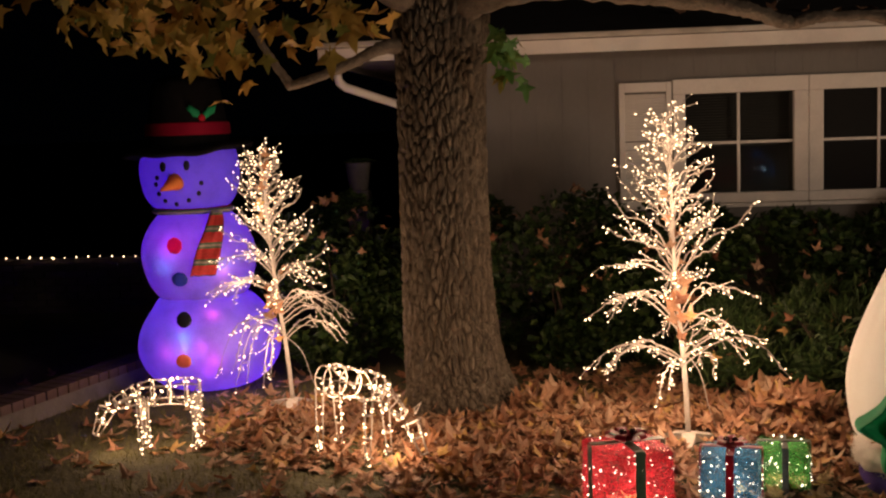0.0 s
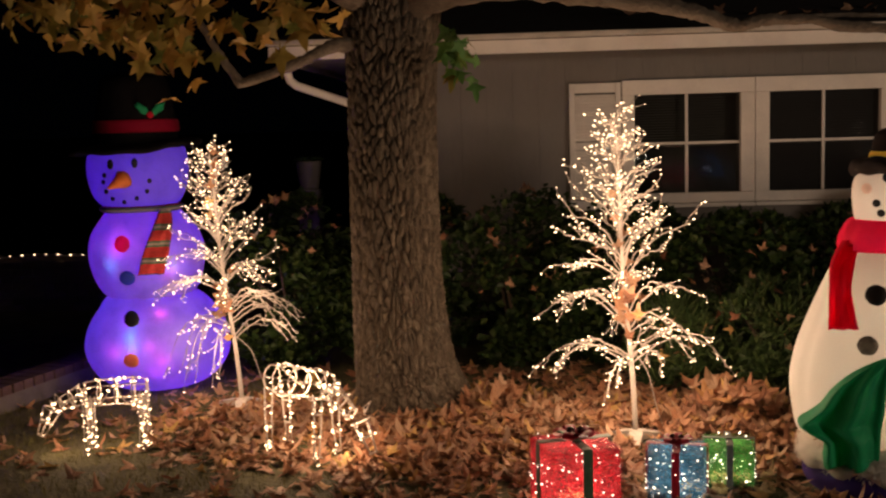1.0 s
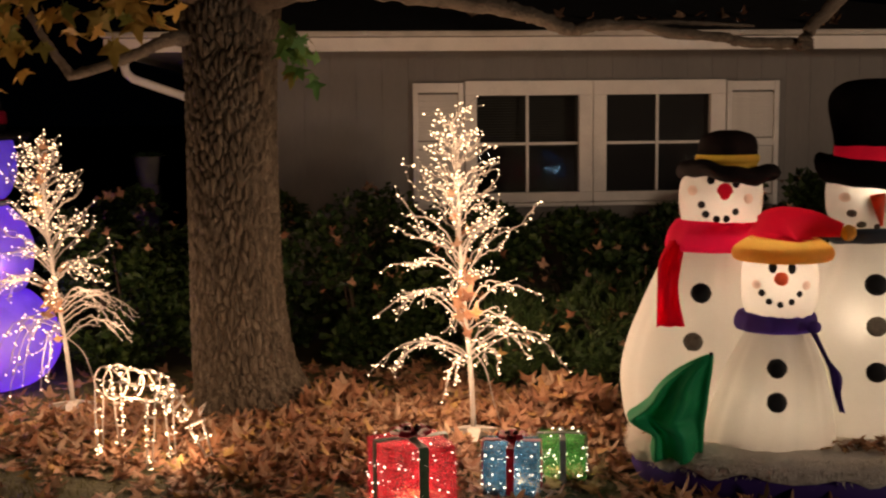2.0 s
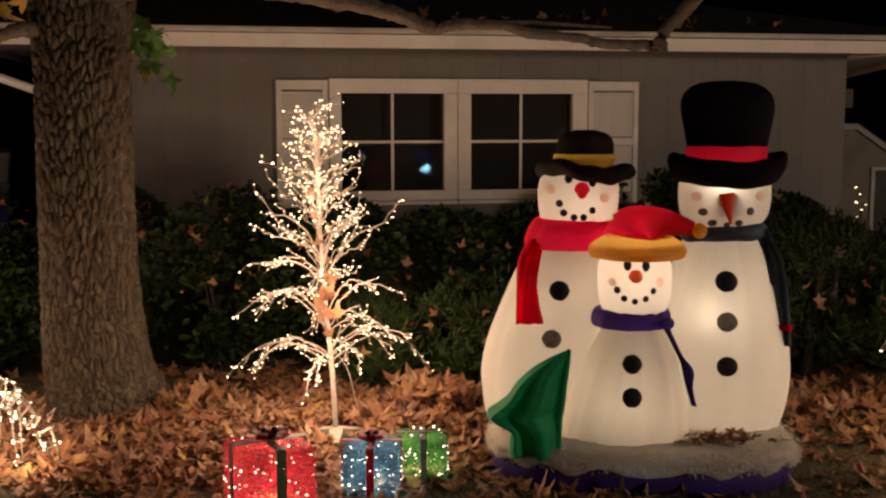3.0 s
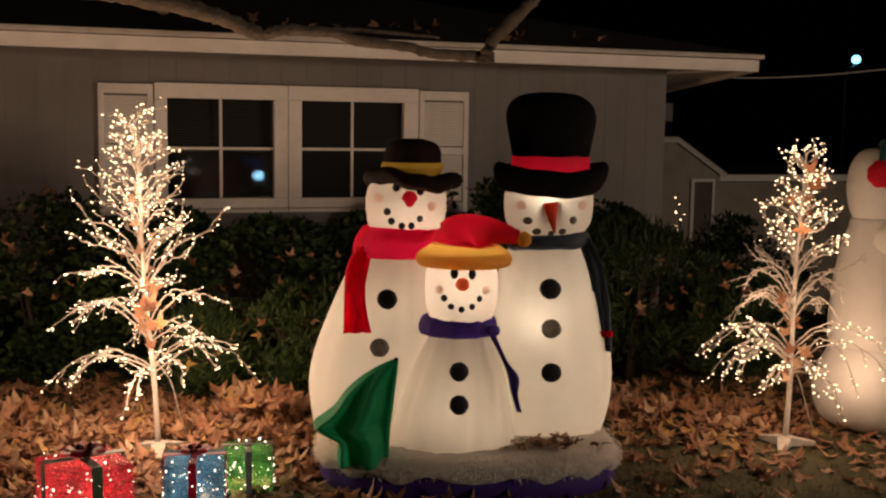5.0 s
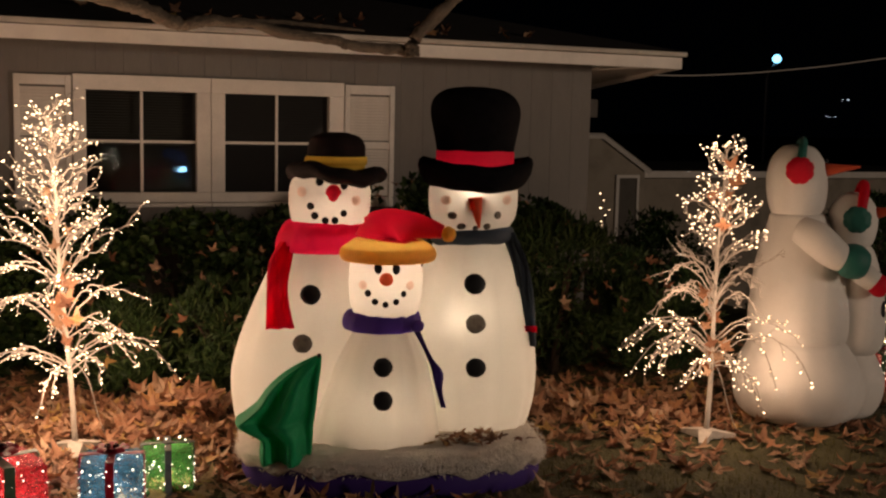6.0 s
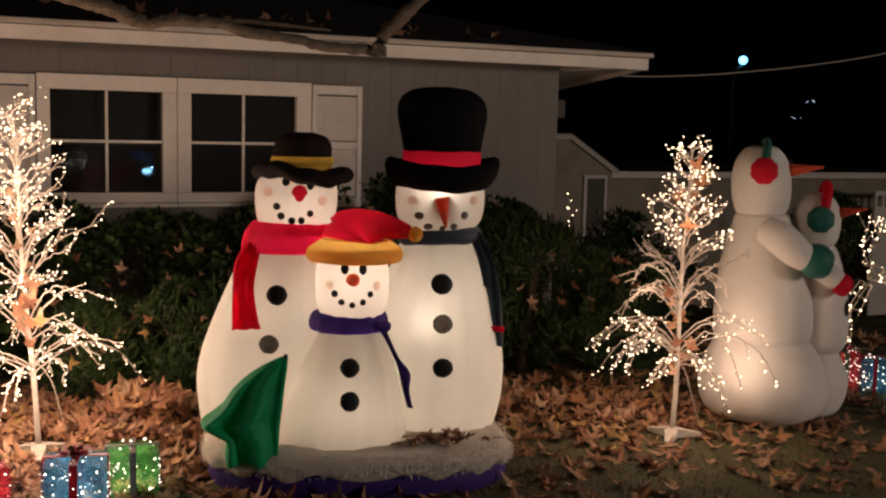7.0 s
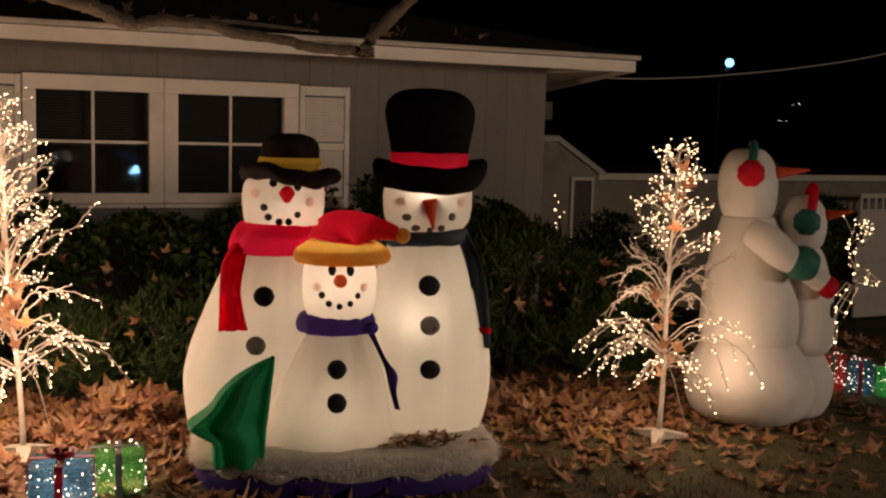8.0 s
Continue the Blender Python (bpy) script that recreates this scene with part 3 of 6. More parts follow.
def make_shutter(x0, x1):
    m = thing("shutter", pose(0, WALL_Y, 0), "pale painted louvred wooden shutter beside the window", "shutter", "window shutters")
    z0, z1, y = 1.07, 2.072, -0.032
    w = 0.042
    for lo, hi in (((x0, y, z0), (x0 + w, 0.012, z1)), ((x1 - w, y, z0), (x1, 0.012, z1))):
        part("stile", boxes((lo, hi), bevel=0.004), M_SHUTTER, m, smooth=False)
    for a, b in ((z1 - 0.075, z1 - 0.001), (z0 + 0.48, z0 + 0.54), (z0 + 0.001, z0 + 0.08)):
        part("rail", boxes(((x0 + w, y + 0.002, a), (x1 - w, 0.010, b)), bevel=0.004), M_SHUTTER, m, smooth=False)
    me = finish("louvre", boxes(((x0 + w, -0.014, -0.003), (x1 - w, 0.014, 0.003))), M_SHUTTER, False)
    for a, b in ((z0 + 0.09, z0 + 0.475), (z0 + 0.55, z1 - 0.08)):
        z = a + 0.012
        while z < b:
            s = new("louvre", me)
            s.parent = m
            s.location, s.rotation_euler = (0, -0.014, z), (1.05, 0, 0)
            z += 0.024


make_shutter(0.172, 0.575)
make_shutter(2.715, 3.148)


def make_downspout():
    m = thing("downspout", pose(-1.98, 9.02, 2.30), "white painted metal downspout bent under the eave corner", "downspout")
    bm = bmesh.new()
    tube(bm, [(0, 0, 0), (0, 0.0, -0.10), (0.01, 0.02, -0.15), (0.05, 0.06, -0.19), (0.42, 0.33, -0.33), (0.45, 0.36, -0.38), (0.45, 0.36, -2.28)], 0.032, 10)
    part("pipe", bm, M_TRIM, m)
    part("strap", boxes(((0.41, 0.32, -1.2), (0.49, 0.40, -1.16)), bevel=0.004), M_TRIM, m, smooth=False)


make_downspout()


def make_meter_box():
    m = thing("meter_box", pose(HOUSE_R, 9.85, 1.86), "dim grey metal meter box on the house's side wall", "meter box")
    part("case", boxes(((0.002, -0.12, 0.0), (0.27, 0.12, 0.17)), bevel=0.01), M_POT, m, smooth=False)
    part("door", boxes(((0.03, -0.128, 0.015), (0.25, -0.121, 0.155)), bevel=0.002), M_POT, m, smooth=False)
    bm = bmesh.new()
    tube(bm, [(0.12, 0.0, 0.0), (0.12, 0.0, -0.9), (0.06, 0.0, -1.0), (0.06, 0.0, -1.87)], 0.02, 8)
    part("conduit", bm, M_METAL, m)


make_meter_box()


def make_potted():
    m = thing("flower_pot", pose(-1.97, 9.75, 0), "dim grey planter on a post behind the hedge", "planter")
    f = Round([(1.28, 0.075, 0), (1.34, 0.085, 0), (1.44, 0.10, 0), (1.50, 0.11, 0), (1.51, 0.10, 0), (1.47, 0.085, 0)], steps=16)
    part("pot", f.mesh(24), M_POT, m)
    part("post", boxes(((-0.09, -0.09, 0), (0.09, 0.09, 1.279)), bevel=0.01), M_POT, m, smooth=False)
    rnd = random.Random(5)
    bm = bmesh.new()
    for i in range(26):
        a, l = rnd.uniform(0, 6.28), rnd.uniform(0.06, 0.17)
        tube(bm, [(0, 0, 1.48), (l * 0.5 * math.cos(a), l * 0.5 * math.sin(a), 1.54), (l * math.cos(a), l * math.sin(a), 1.52)], [0.012, 0.014, 0.002], 4)
    part("foliage", bm, M_SHRUB, m)


make_potted()


# ---- the big tree ----
def make_tree():
    m = thing("tree", pose(-1.03, 7.5, 0), "large furrowed trunk with spreading limbs and yellow autumn leaves", "tree")
    rows = [(-0.06, 0.48, 0.07), (0.0, 0.41, 0.06), (0.12, 0.357, 0.04), (0.35, 0.312, 0.004), (0.8, 0.283, -0.02), (1.5, 0.272, -0.025), (2.1, 0.276, -0.02), (2.5, 0.30, -0.01), (2.8, 0.29, 0.0), (3.3, 0.24, 0.02), (4.2, 0.19, 0.05), (5.4, 0.11, 0.1)]
    s = [r for r in smooth_rows(rows, 620) if r[0] < 2.75] + [r for r in smooth_rows(rows, 60) if r[0] >= 2.77]
    seg = 320
    bm = bmesh.new()
    rings = []
    for z, r, x in s:
        ring = []
        for k in range(seg):
            a = k * math.tau / seg
            foot = max(0.0, 1 - z / 0.45)
            q = r * (1 + 0.10 * foot * foot * math.sin(a * 5 + 0.8) + 0.025 * noise.noise(Vector((math.cos(a) * 1.5, math.sin(a) * 1.5, z * 0.8))))
            # long upright plates between wandering cracks
            p = Vector((math.cos(a) * r, math.sin(a) * r, z * 0.36))
            w = noise.noise_vector(Vector((math.cos(a) * 3, math.sin(a) * 3, z * 5))) * 0.016
            near = noise.voronoi((p + w) * 29)[0]
            gap = min(1.0, max(0.0, (near[1] - near[0]) * 3.4))
            q += 0.040 * gap ** 0.55 - 0.032 + 0.005 * noise.noise(p * 70)
            ring.append(bm.verts.new((x + q * math.cos(a), q * math.sin(a), z)))
        rings.append(ring)
    for r0, r1 in zip(rings, rings[1:]):
        for k in range(seg):
            bm.faces.new((r0[k], r0[(k + 1) % seg], r1[(k + 1) % seg], r1[k]))
    part("trunk", bm, M_BARK, m)

    def limb(pts, radii, seed):
        rnd = random.Random(seed)
        rr = smooth_rows([(*p, r) for p, r in zip(pts, radii)], 8 * (len(pts) - 1))
        rr = [(Vector(q[:3]) + Vector((rnd.uniform(-1, 1), rnd.uniform(-1, 1), rnd.uniform(-1, 1))) * q[3] * 0.13, q[3] * rnd.uniform(0.9, 1.12)) for q in rr]
        bm2 = bmesh.new()
        tube(bm2, [q[0] for q in rr], [q[1] for q in rr], 14)
        return part("limb", bm2, M_LIMB, m)

    # limb that sweeps out over the lawn, in front of the eave
    limb([(0.02, -0.02, 2.46), (0.30, -0.30, 2.555), (0.70, -0.60, 2.54), (1.09, -0.8, 2.475), (1.36, -0.8, 2.428), (1.57, -0.8, 2.392), (1.75, -0.8, 2.342), (1.90, -0.8, 2.285), (1.98, -0.8, 2.280), (2.09, -0.8, 2.302), (2.34, -0.8, 2.298), (2.485, -0.8, 2.26), (2.786, -0.8, 2.235), (2.92, -0.8, 2.208), (3.30, -0.8, 2.195)],
         [0.13, 0.095, 0.072, 0.060, 0.052, 0.046, 0.042, 0.036, 0.034, 0.032, 0.026, 0.030, 0.026, 0.030, 0.032], 3)
    limb([(3.26, -0.84, 2.165), (3.268, -0.85, 2.251), (3.355, -0.85, 2.35), (3.494, -0.86, 2.483), (3.60, -0.88, 2.60), (3.9, -1.0, 2.9)], [0.048, 0.036, 0.038, 0.036, 0.03, 0.02], 4)
    limb([(2.2, -0.8, 2.30), (2.45, -0.78, 2.318), (2.75, -0.76, 2.31), (3.0, -0.74, 2.30)], [0.016, 0.013, 0.011, 0.006], 9)
    # limbs on the far side
    limb([(-0.12, -0.08, 2.30), (-0.35, -0.2, 2.275), (-0.52, -0.25, 2.20), (-0.72, -0.3, 2.12), (-0.93, -0.3, 2.06)], [0.055, 0.040, 0.033, 0.030, 0.027], 5)
    limb([(-0.90, -0.3, 2.06), (-1.0, -0.3, 2.2), (-1.1, -0.32, 2.38), (-1.25, -0.35, 2.65), (-1.6, -0.4, 3.0)], [0.028, 0.024, 0.02, 0.018, 0.01], 6)
    limb([(-0.15, -0.15, 2.6), (-0.8, -0.5, 2.9), (-1.6, -0.8, 3.05), (-2.6, -1.0, 3.1)], [0.14, 0.09, 0.06, 0.02], 7)
    crown = new("crown")
    crown.parent = m
    tagged(crown, "yellow and green star-shaped autumn leaves")
    kinds = [leaf_mesh("autumn_leaf", 40 + i, 0.100, 0.7, M_CROWN) for i in range(7)]
    sprig = [leaf_mesh("sprig_leaf", 60 + i, 0.075, 0.6, M_SPRIG) for i in range(4)]
    rnd = random.Random(12)

    def hang(place, mesh, size):
        ob = new("leaf", mesh)
        ob.parent = crown
        ob.matrix_basis = Matrix.LocRotScale(Vector(place), Euler((rnd.gauss(-1.75, 0.7), rnd.gauss(0, 0.6), rnd.gauss(0, 0.8))), (size,) * 3)

    # hanging clusters: centre, spread and number
    for (cx, cy, cz), (sx, sy, sz), n in (((-1.78, -0.75, 2.53), (0.15, 0.25, 0.12), 58), ((-1.42, -0.6, 2.50), (0.22, 0.25, 0.13), 60), ((-1.15, -0.5, 2.34), (0.16, 0.2, 0.12), 30),
                                          ((-0.75, -0.45, 2.42), (0.16, 0.15, 0.11), 13), ((-0.5, -0.4, 2.40), (0.12, 0.12, 0.09), 9), ((-2.62, -0.8, 2.50), (0.07, 0.1, 0.10), 9), ((-1.5, -0.6, 2.78), (0.6, 0.3, 0.12), 50)):
        for i in range(n):
            hang((cx + rnd.gauss(0, sx), cy + rnd.gauss(0, sy), cz + rnd.gauss(0, sz)), rnd.choice(kinds), rnd.uniform(0.7, 1.25))
    for i in range(26):
        hang((0.40 + rnd.gauss(0, 0.08), -0.50 + rnd.gauss(0, 0.06), 2.16 + rnd.gauss(0, 0.085)), rnd.choice(sprig), rnd.uniform(0.7, 1.2))
    return m


make_tree()


# ---- shrubs along the wall ----
def leafy(rnd, centre, spread, count, size, slim, flop):
    """Many small folded leaves in an uneven cloud of clumps."""
    verts, faces = [], []
    clumps = [(rnd.gauss(0, 0.50), rnd.gauss(0, 0.46), rnd.uniform(-1, 1), rnd.uniform(0.08, 0.19)) for _ in range(27)]
    for i in range(count):
        c = rnd.choice(clumps)
        u = Vector((c[0] + rnd.gauss(0, c[3]), c[1] + rnd.gauss(0, c[3]), c[2] + rnd.gauss(0, c[3])))
        k = 1.0 / max(0.9, u.length)
        p = Vector(centre) + Vector((u.x * spread[0] * k, u.y * spread[1] * k, u.z * spread[2] * k))
        if p.z < 0.03:
            p.z = rnd.uniform(0.03, 0.2)
        s = size * rnd.uniform(0.6, 1.3)
        e = Euler((rnd.gauss(flop, 0.6), rnd.gauss(0, 0.6), rnd.uniform(0, 6.28))).to_matrix()
        b = len(verts)
        for q in ((0, 0, 0), (s * slim, s * 0.45, s * 0.12), (0, s, 0), (-s * slim, s * 0.45, s * 0.12)):
            verts.append(p + e @ Vector(q))
        faces += [(b, b + 1, b + 2), (b, b + 2, b + 3)]
    return verts, faces


def make_shrub(name, label, place, spread, count, size, mat, seed, slim=0.3, flop=0.6, caught=0):
    rnd = random.Random(seed)
    m = thing(name, pose(*place, 0, 0, 0), label, "shrub", "shrubs along the house")
    for i in range(7):
        bm = bmesh.new()
        a, l = rnd.uniform(0, 6.28), rnd.uniform(0.3, 0.8)
        tube(bm, [(rnd.uniform(-0.06, 0.06), rnd.uniform(-0.06, 0.06), -0.02), (l * 0.4 * spread[0] * math.cos(a), l * 0.4 * spread[1] * math.sin(a), spread[2] * 0.9),
                  (l * spread[0] * math.cos(a), l * spread[1] * math.sin(a), spread[2] * 1.6)], [0.018, 0.012, 0.004], 5)
        part("stem", bm, M_STEM, m)
    v, f = leafy(rnd, (0, 0, spread[2]), spread, count, size, slim, flop)
    me = bpy.data.meshes.new("foliage")
    me.from_pydata(v, [], f)
    me.materials.append(mat)
    fo = new("foliage", me)
    fo.parent = m
    tagged(fo, "", "", "", "stuff")
    kinds = CAUGHT
    for i in range(caught):
        a = rnd.uniform(0, 6.28)
        l = rnd.uniform(0, 0.85)
        ob = new("caught_leaf", rnd.choice(kinds))
        ob.parent = m
        low = rnd.random() < 0.45
        z = spread[2] * (rnd.uniform(0.9, 1.7) if low else 1.0 + 0.95 * math.sqrt(max(0, 1 - l * l)))
        y = -spread[1] * 0.93 if low else spread[1] * l * math.sin(a)
        ob.matrix_basis = Matrix.LocRotScale(Vector((spread[0] * l * math.cos(a), y, z)), Euler((rnd.gauss(0.5, 0.6), rnd.gauss(0, 0.5), rnd.uniform(0, 6.28))), (rnd.uniform(0.45, 0.85),) * 3)


CAUGHT = [leaf_mesh("caught_leaf", 80 + i, 0.07, 0.9, M_LEAF) for i in range(5)]
BROAD = "dark green broad-leaved shrub with caught dry leaves"
for i, (x, y, sx, sy, sz) in enumerate(((-1.95, 8.55, 0.62, 0.55, 0.66), (-1.15, 8.7, 0.65, 0.55, 0.66), (-0.25, 8.6, 0.68, 0.55, 0.67), (0.5, 8.55, 0.6, 0.55, 0.60), (1.3, 8.45, 0.68, 0.6, 0.55), (2.15, 8.4, 0.68, 0.6, 0.57), (3.0, 8.6, 0.62, 0.5, 0.68), (4.0, 8.75, 0.6, 0.5, 0.60))):
    make_shrub("shrub", BROAD, (x, y, 0), (sx, sy, sz), 4200, 0.070, M_SHRUB, 100 + i, 0.36, 0.5, 24)
FEATHER = "feathery green juniper shrub beside the house corner"
for i, (x, y, sx, sy, sz) in enumerate(((3.75, 7.55, 0.55, 0.5, 0.56), (4.4, 7.35, 0.5, 0.45, 0.42), (1.35, 7.55, 0.45, 0.35, 0.36), (0.75, 7.75, 0.4, 0.3, 0.30), (3.1, 7.6, 0.4, 0.35, 0.40))):
    make_shrub("juniper", FEATHER, (x, y, 0), (sx, sy, sz), 6000, 0.095, M_JUNIPER, 140 + i, 0.10, 1.1, 26)
DARK = "dark bush in the side yard"
for i, (x, y, sx, sy, sz) in enumerate(((5.6, 9.2, 0.6, 0.5, 0.5), (6.6, 10.2, 0.7, 0.6, 0.35), (7.8, 9.6, 0.6, 0.5, 0.3), (7.0, 8.0, 0.42, 0.4, 0.62))):
    make_shrub("bush", DARK, (x, y, swell(x, y)), (sx, sy, sz), 3500, 0.07, M_SHRUB, 170 + i, 0.2, 0.8, 0)


# ---- lit twig trees ----
def make_light_tree(place, turn, height, lean, seed, arms, spread, dark, watts, label, bulb_size=1.0, shine=None, n=32):
    """A wire tree: arching lower arms (height, heading, reach, rise, fall of the tip, lit) and a dense, rising top."""
    rnd = random.Random(seed)
    m = thing("light_tree", pose(*place, 0, 0, turn), label, "light tree", "lit twig trees")

    def on_pole(z):
        return Vector((lean * z + 0.006 * math.sin(z * 5), 0.005 * math.sin(z * 4 + 1), z))

    def shake(k):
        return Vector((rnd.gauss(0, 1), rnd.gauss(0, 1), rnd.gauss(0, 1))) * k

    bm = bmesh.new()
    zs = [i * height * 0.95 / 14 for i in range(15)]
    tube(bm, [on_pole(z) for z in zs], [0.016 - 0.011 * z / height for z in zs], 8)
    part("pole", bm, M_POLE, m)
    for a in (0.4, 2.5, 4.6):
        bm = bmesh.new()
        d = Vector((math.cos(a), math.sin(a), 0))
        sd = Vector((-math.sin(a), math.cos(a), 0))
        pts = [(0.01, 0.04, 0.055), (0.07, 0.034, 0.042), (0.18, 0.017, 0.018)]
        for r0, r1 in zip(pts, pts[1:]):
            q = []
            for r in (r0, r1):
                for s in (-1, 1):
                    q.append(bm.verts.new(d * r[0] + sd * s * r[1] + Vector((0, 0, r[2]))))
                    q.append(bm.verts.new(d * r[0] + sd * s * r[1] + Vector((0, 0, 0.001))))
            for f in ((0, 2, 6, 4), (1, 5, 7, 3), (0, 4, 5, 1), (2, 3, 7, 6), (0, 1, 3, 2), (4, 6, 7, 5)):
                bm.faces.new([q[i] for i in f])
        bmesh.ops.remove_doubles(bm, verts=bm.verts, dist=0.0005)
        part("foot", bm, M_POLE, m, smooth=False)

    def twig(bm, start, way, length, spots, count):
        """A thin crooked twig with short bulb stems along it."""
        side = way.cross(Vector((0.3, 0.2, 1))).normalized()
        pts = [start, start + way * length * 0.35 + shake(0.006), start + way * length * 0.7 + shake(0.009), start + way * length + shake(0.011)]
        pts = [Vector(p[:3]) for p in smooth_rows([tuple(p) for p in pts], 6)]
        tube(bm, pts, [0.0027, 0.0026, 0.0025, 0.0023, 0.0021, 0.0019, 0.0017], 4)
        spots.append(pts[-1])
        for k in range(count - 1):
            o = pts[1 + (k * 2 + rnd.randrange(2)) % 5]
            e = o + (side * rnd.choice((-1, 1)) * rnd.uniform(0.4, 1) + way * 0.6 + Vector((0, 0, rnd.uniform(-0.8, 0.5)))).normalized() * rnd.uniform(0.014, 0.030)
            tube(bm, [o, e], [0.0024, 0.002], 4)
            spots.append(e)

    def branch(z, a, reach, rise, fall, lit, strands, twigs):
        bm = bmesh.new()
        spots = []
        for n in range(strands):
            a2 = a + (rnd.uniform(-0.28, 0.28) if n else rnd.uniform(-0.05, 0.05))
            k = rnd.uniform(0.55, 0.95) if n else 1.0
            d = Vector((math.cos(a2), math.sin(a2), 0))
            o = on_pole(z + 0.02 * n)
            up = Vector((0, 0, 1))
            main = [o, o + d * reach * k * 0.22 + up * rise * 0.62, o + d * reach * k * 0.48 + up * rise, o + d * reach * k * 0.76 + up * (rise * 0.72 + fall * 0.28), o + d * reach * k + up * (fall + 0.05 * n * rnd.uniform(-1, 1))]
            main = [Vector(p[:3]) + shake(0.0040) * min(1, i / 3) for i, p in enumerate(smooth_rows(main, 14))]
            tube(bm, main, [0.0050 - 0.0028 * i / 14 for i in range(15)], 5)
            spots.append(main[14])
            for i in range(twigs):
                j = min(14, int(4.5 + 9.6 * (i + rnd.random() * 0.7) / twigs))
                along = (main[min(14, j + 1)] - main[max(0, j - 1)]).normalized()
                side = Vector((-d.y, d.x, 0)) * rnd.choice((-1, 1))
                droop = rnd.uniform(-0.75, 0.30) if fall < rise else rnd.uniform(-0.2, 0.7)
                way = (along * rnd.uniform(0.5, 1.1) + side * rnd.uniform(0.15, 0.75) + Vector((0, 0, droop))).normalized()
                twig(bm, main[j], way, rnd.uniform(0.045, 0.115), spots, 3 if rnd.random() < 0.3 else 2)
        br = part("branch", bm, M_WIRE, m)
        for p in spots:
            bulb(br, p, rnd, (shine or BULB) if lit else BULB_OUT, bulb_size * (0.80 if lit else 0.8))

    for z, heading, reach, rise, fall, lit in arms:
        branch(z, math.radians(heading), reach, rise, fall, lit, 2, 5)
    # rising upper branches, shorter towards the tip
    low = 0.46 * height
    for i in range(n):
        f = i / (n - 1)
        z = low + (height * 0.93 - low) * f ** 0.95
        a = i * 2.399 + rnd.uniform(-0.3, 0.3)
        reach = height * spread * (0.165 * (1 - f) ** 1.0 + 0.040) * rnd.uniform(0.75, 1.15)
        fall = reach * rnd.uniform(0.55, 1.05)
        branch(z, a, reach, fall * 0.62, fall, not dark(z / height, a, rnd), 2 if f < 0.75 and i % 2 else 1, 4)
    # dry leaves caught in the twigs
    for i in range(18):
        z = height * (rnd.uniform(0.22, 0.95) if i % 3 else rnd.uniform(0.22, 0.5))
        a = rnd.uniform(0, 6.28)
        r = 0.02 + 0.06 * rnd.random()
        ob = new("caught_leaf", rnd.choice(CAUGHT))
        ob.parent = m
        ob.matrix_basis = Matrix.LocRotScale(on_pole(z) + Vector((r * math.cos(a), r * math.sin(a) - 0.03, 0)), Euler((rnd.uniform(0.6, 1.9), rnd.uniform(-0.6, 0.6), rnd.uniform(-0.8, 0.8))), (rnd.uniform(0.6, 1.0),) * 3)
    # supply lead
    bm = bmesh.new()
    tube(bm, [Vector(p[:3]) for p in smooth_rows([(*on_pole(height * 0.27),), (0.07, 0.05, height * 0.2), (0.13, 0.10, height * 0.08), (0.18, 0.16, 0.012)], 12)], 0.003, 5)
    part("lead", bm, M_WIRE, m)
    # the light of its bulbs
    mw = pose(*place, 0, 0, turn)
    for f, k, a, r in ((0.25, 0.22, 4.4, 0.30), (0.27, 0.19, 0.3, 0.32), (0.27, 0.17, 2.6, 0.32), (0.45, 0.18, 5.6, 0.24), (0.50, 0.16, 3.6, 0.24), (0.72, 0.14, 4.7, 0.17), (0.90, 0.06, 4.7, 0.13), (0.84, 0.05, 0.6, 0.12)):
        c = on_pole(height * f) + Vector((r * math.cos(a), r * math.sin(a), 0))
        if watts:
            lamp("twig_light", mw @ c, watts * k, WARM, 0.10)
    return m


ARMS_FULL = [(0.41, 180, 0.57, 0.14, -0.04, 1), (0.44, 203, 0.48, 0.12, 0.0, 1), (0.42, 236, 0.34, 0.05, -0.15, 1), (0.43, 0, 0.57, 0.15, -0.08, 1), (0.46, 22, 0.50, 0.14, 0.05, 1),
             (0.47, 300, 0.30, 0.07, 0.0, 1), (0.60, 174, 0.50, 0.22, 0.09, 1), (0.62, 155, 0.42, 0.20, 0.08, 1), (0.67, 4, 0.42, 0.19, 0.12, 1), (0.60, 332, 0.36, 0.10, 0.0, 1),
             (0.54, 100, 0.40, 0.12, 0.02, 1), (0.88, 180, 0.40, 0.12, 0.10, 1), (0.90, 8, 0.28, 0.14, 0.25, 1), (0.86, 250, 0.25, 0.08, 0.02, 1), (0.80, 40, 0.26, 0.10, 0.10, 1), (1.0, 184, 0.36, 0.12, 0.20, 1)]
ARMS_HALF = [(0.50, 188, 0.44, 0.10, -0.26, 1), (0.50, 215, 0.38, 0.08, -0.34, 1), (0.48, 240, 0.28, 0.05, -0.28, 1), (0.72, 180, 0.46, 0.12, 0.04, 1), (0.74, 200, 0.44, 0.10, 0.0, 1),
             (0.60, 0, 0.46, 0.12, -0.02, 0), (0.54, 15, 0.42, 0.10, -0.10, 0), (0.64, 340, 0.36, 0.12, 0.02, 0), (0.44, 30, 0.44, 0.10, -0.05, 0), (0.82, 4, 0.30, 0.10, 0.04, 1),
             (0.80, 330, 0.28, 0.10, 0.02, 1), (0.86, 170, 0.40, 0.14, 0.10, 1), (0.72, 270, 0.28, 0.10, 0.0, 1), (0.60, 90, 0.30, 0.10, 0.0, 0)]
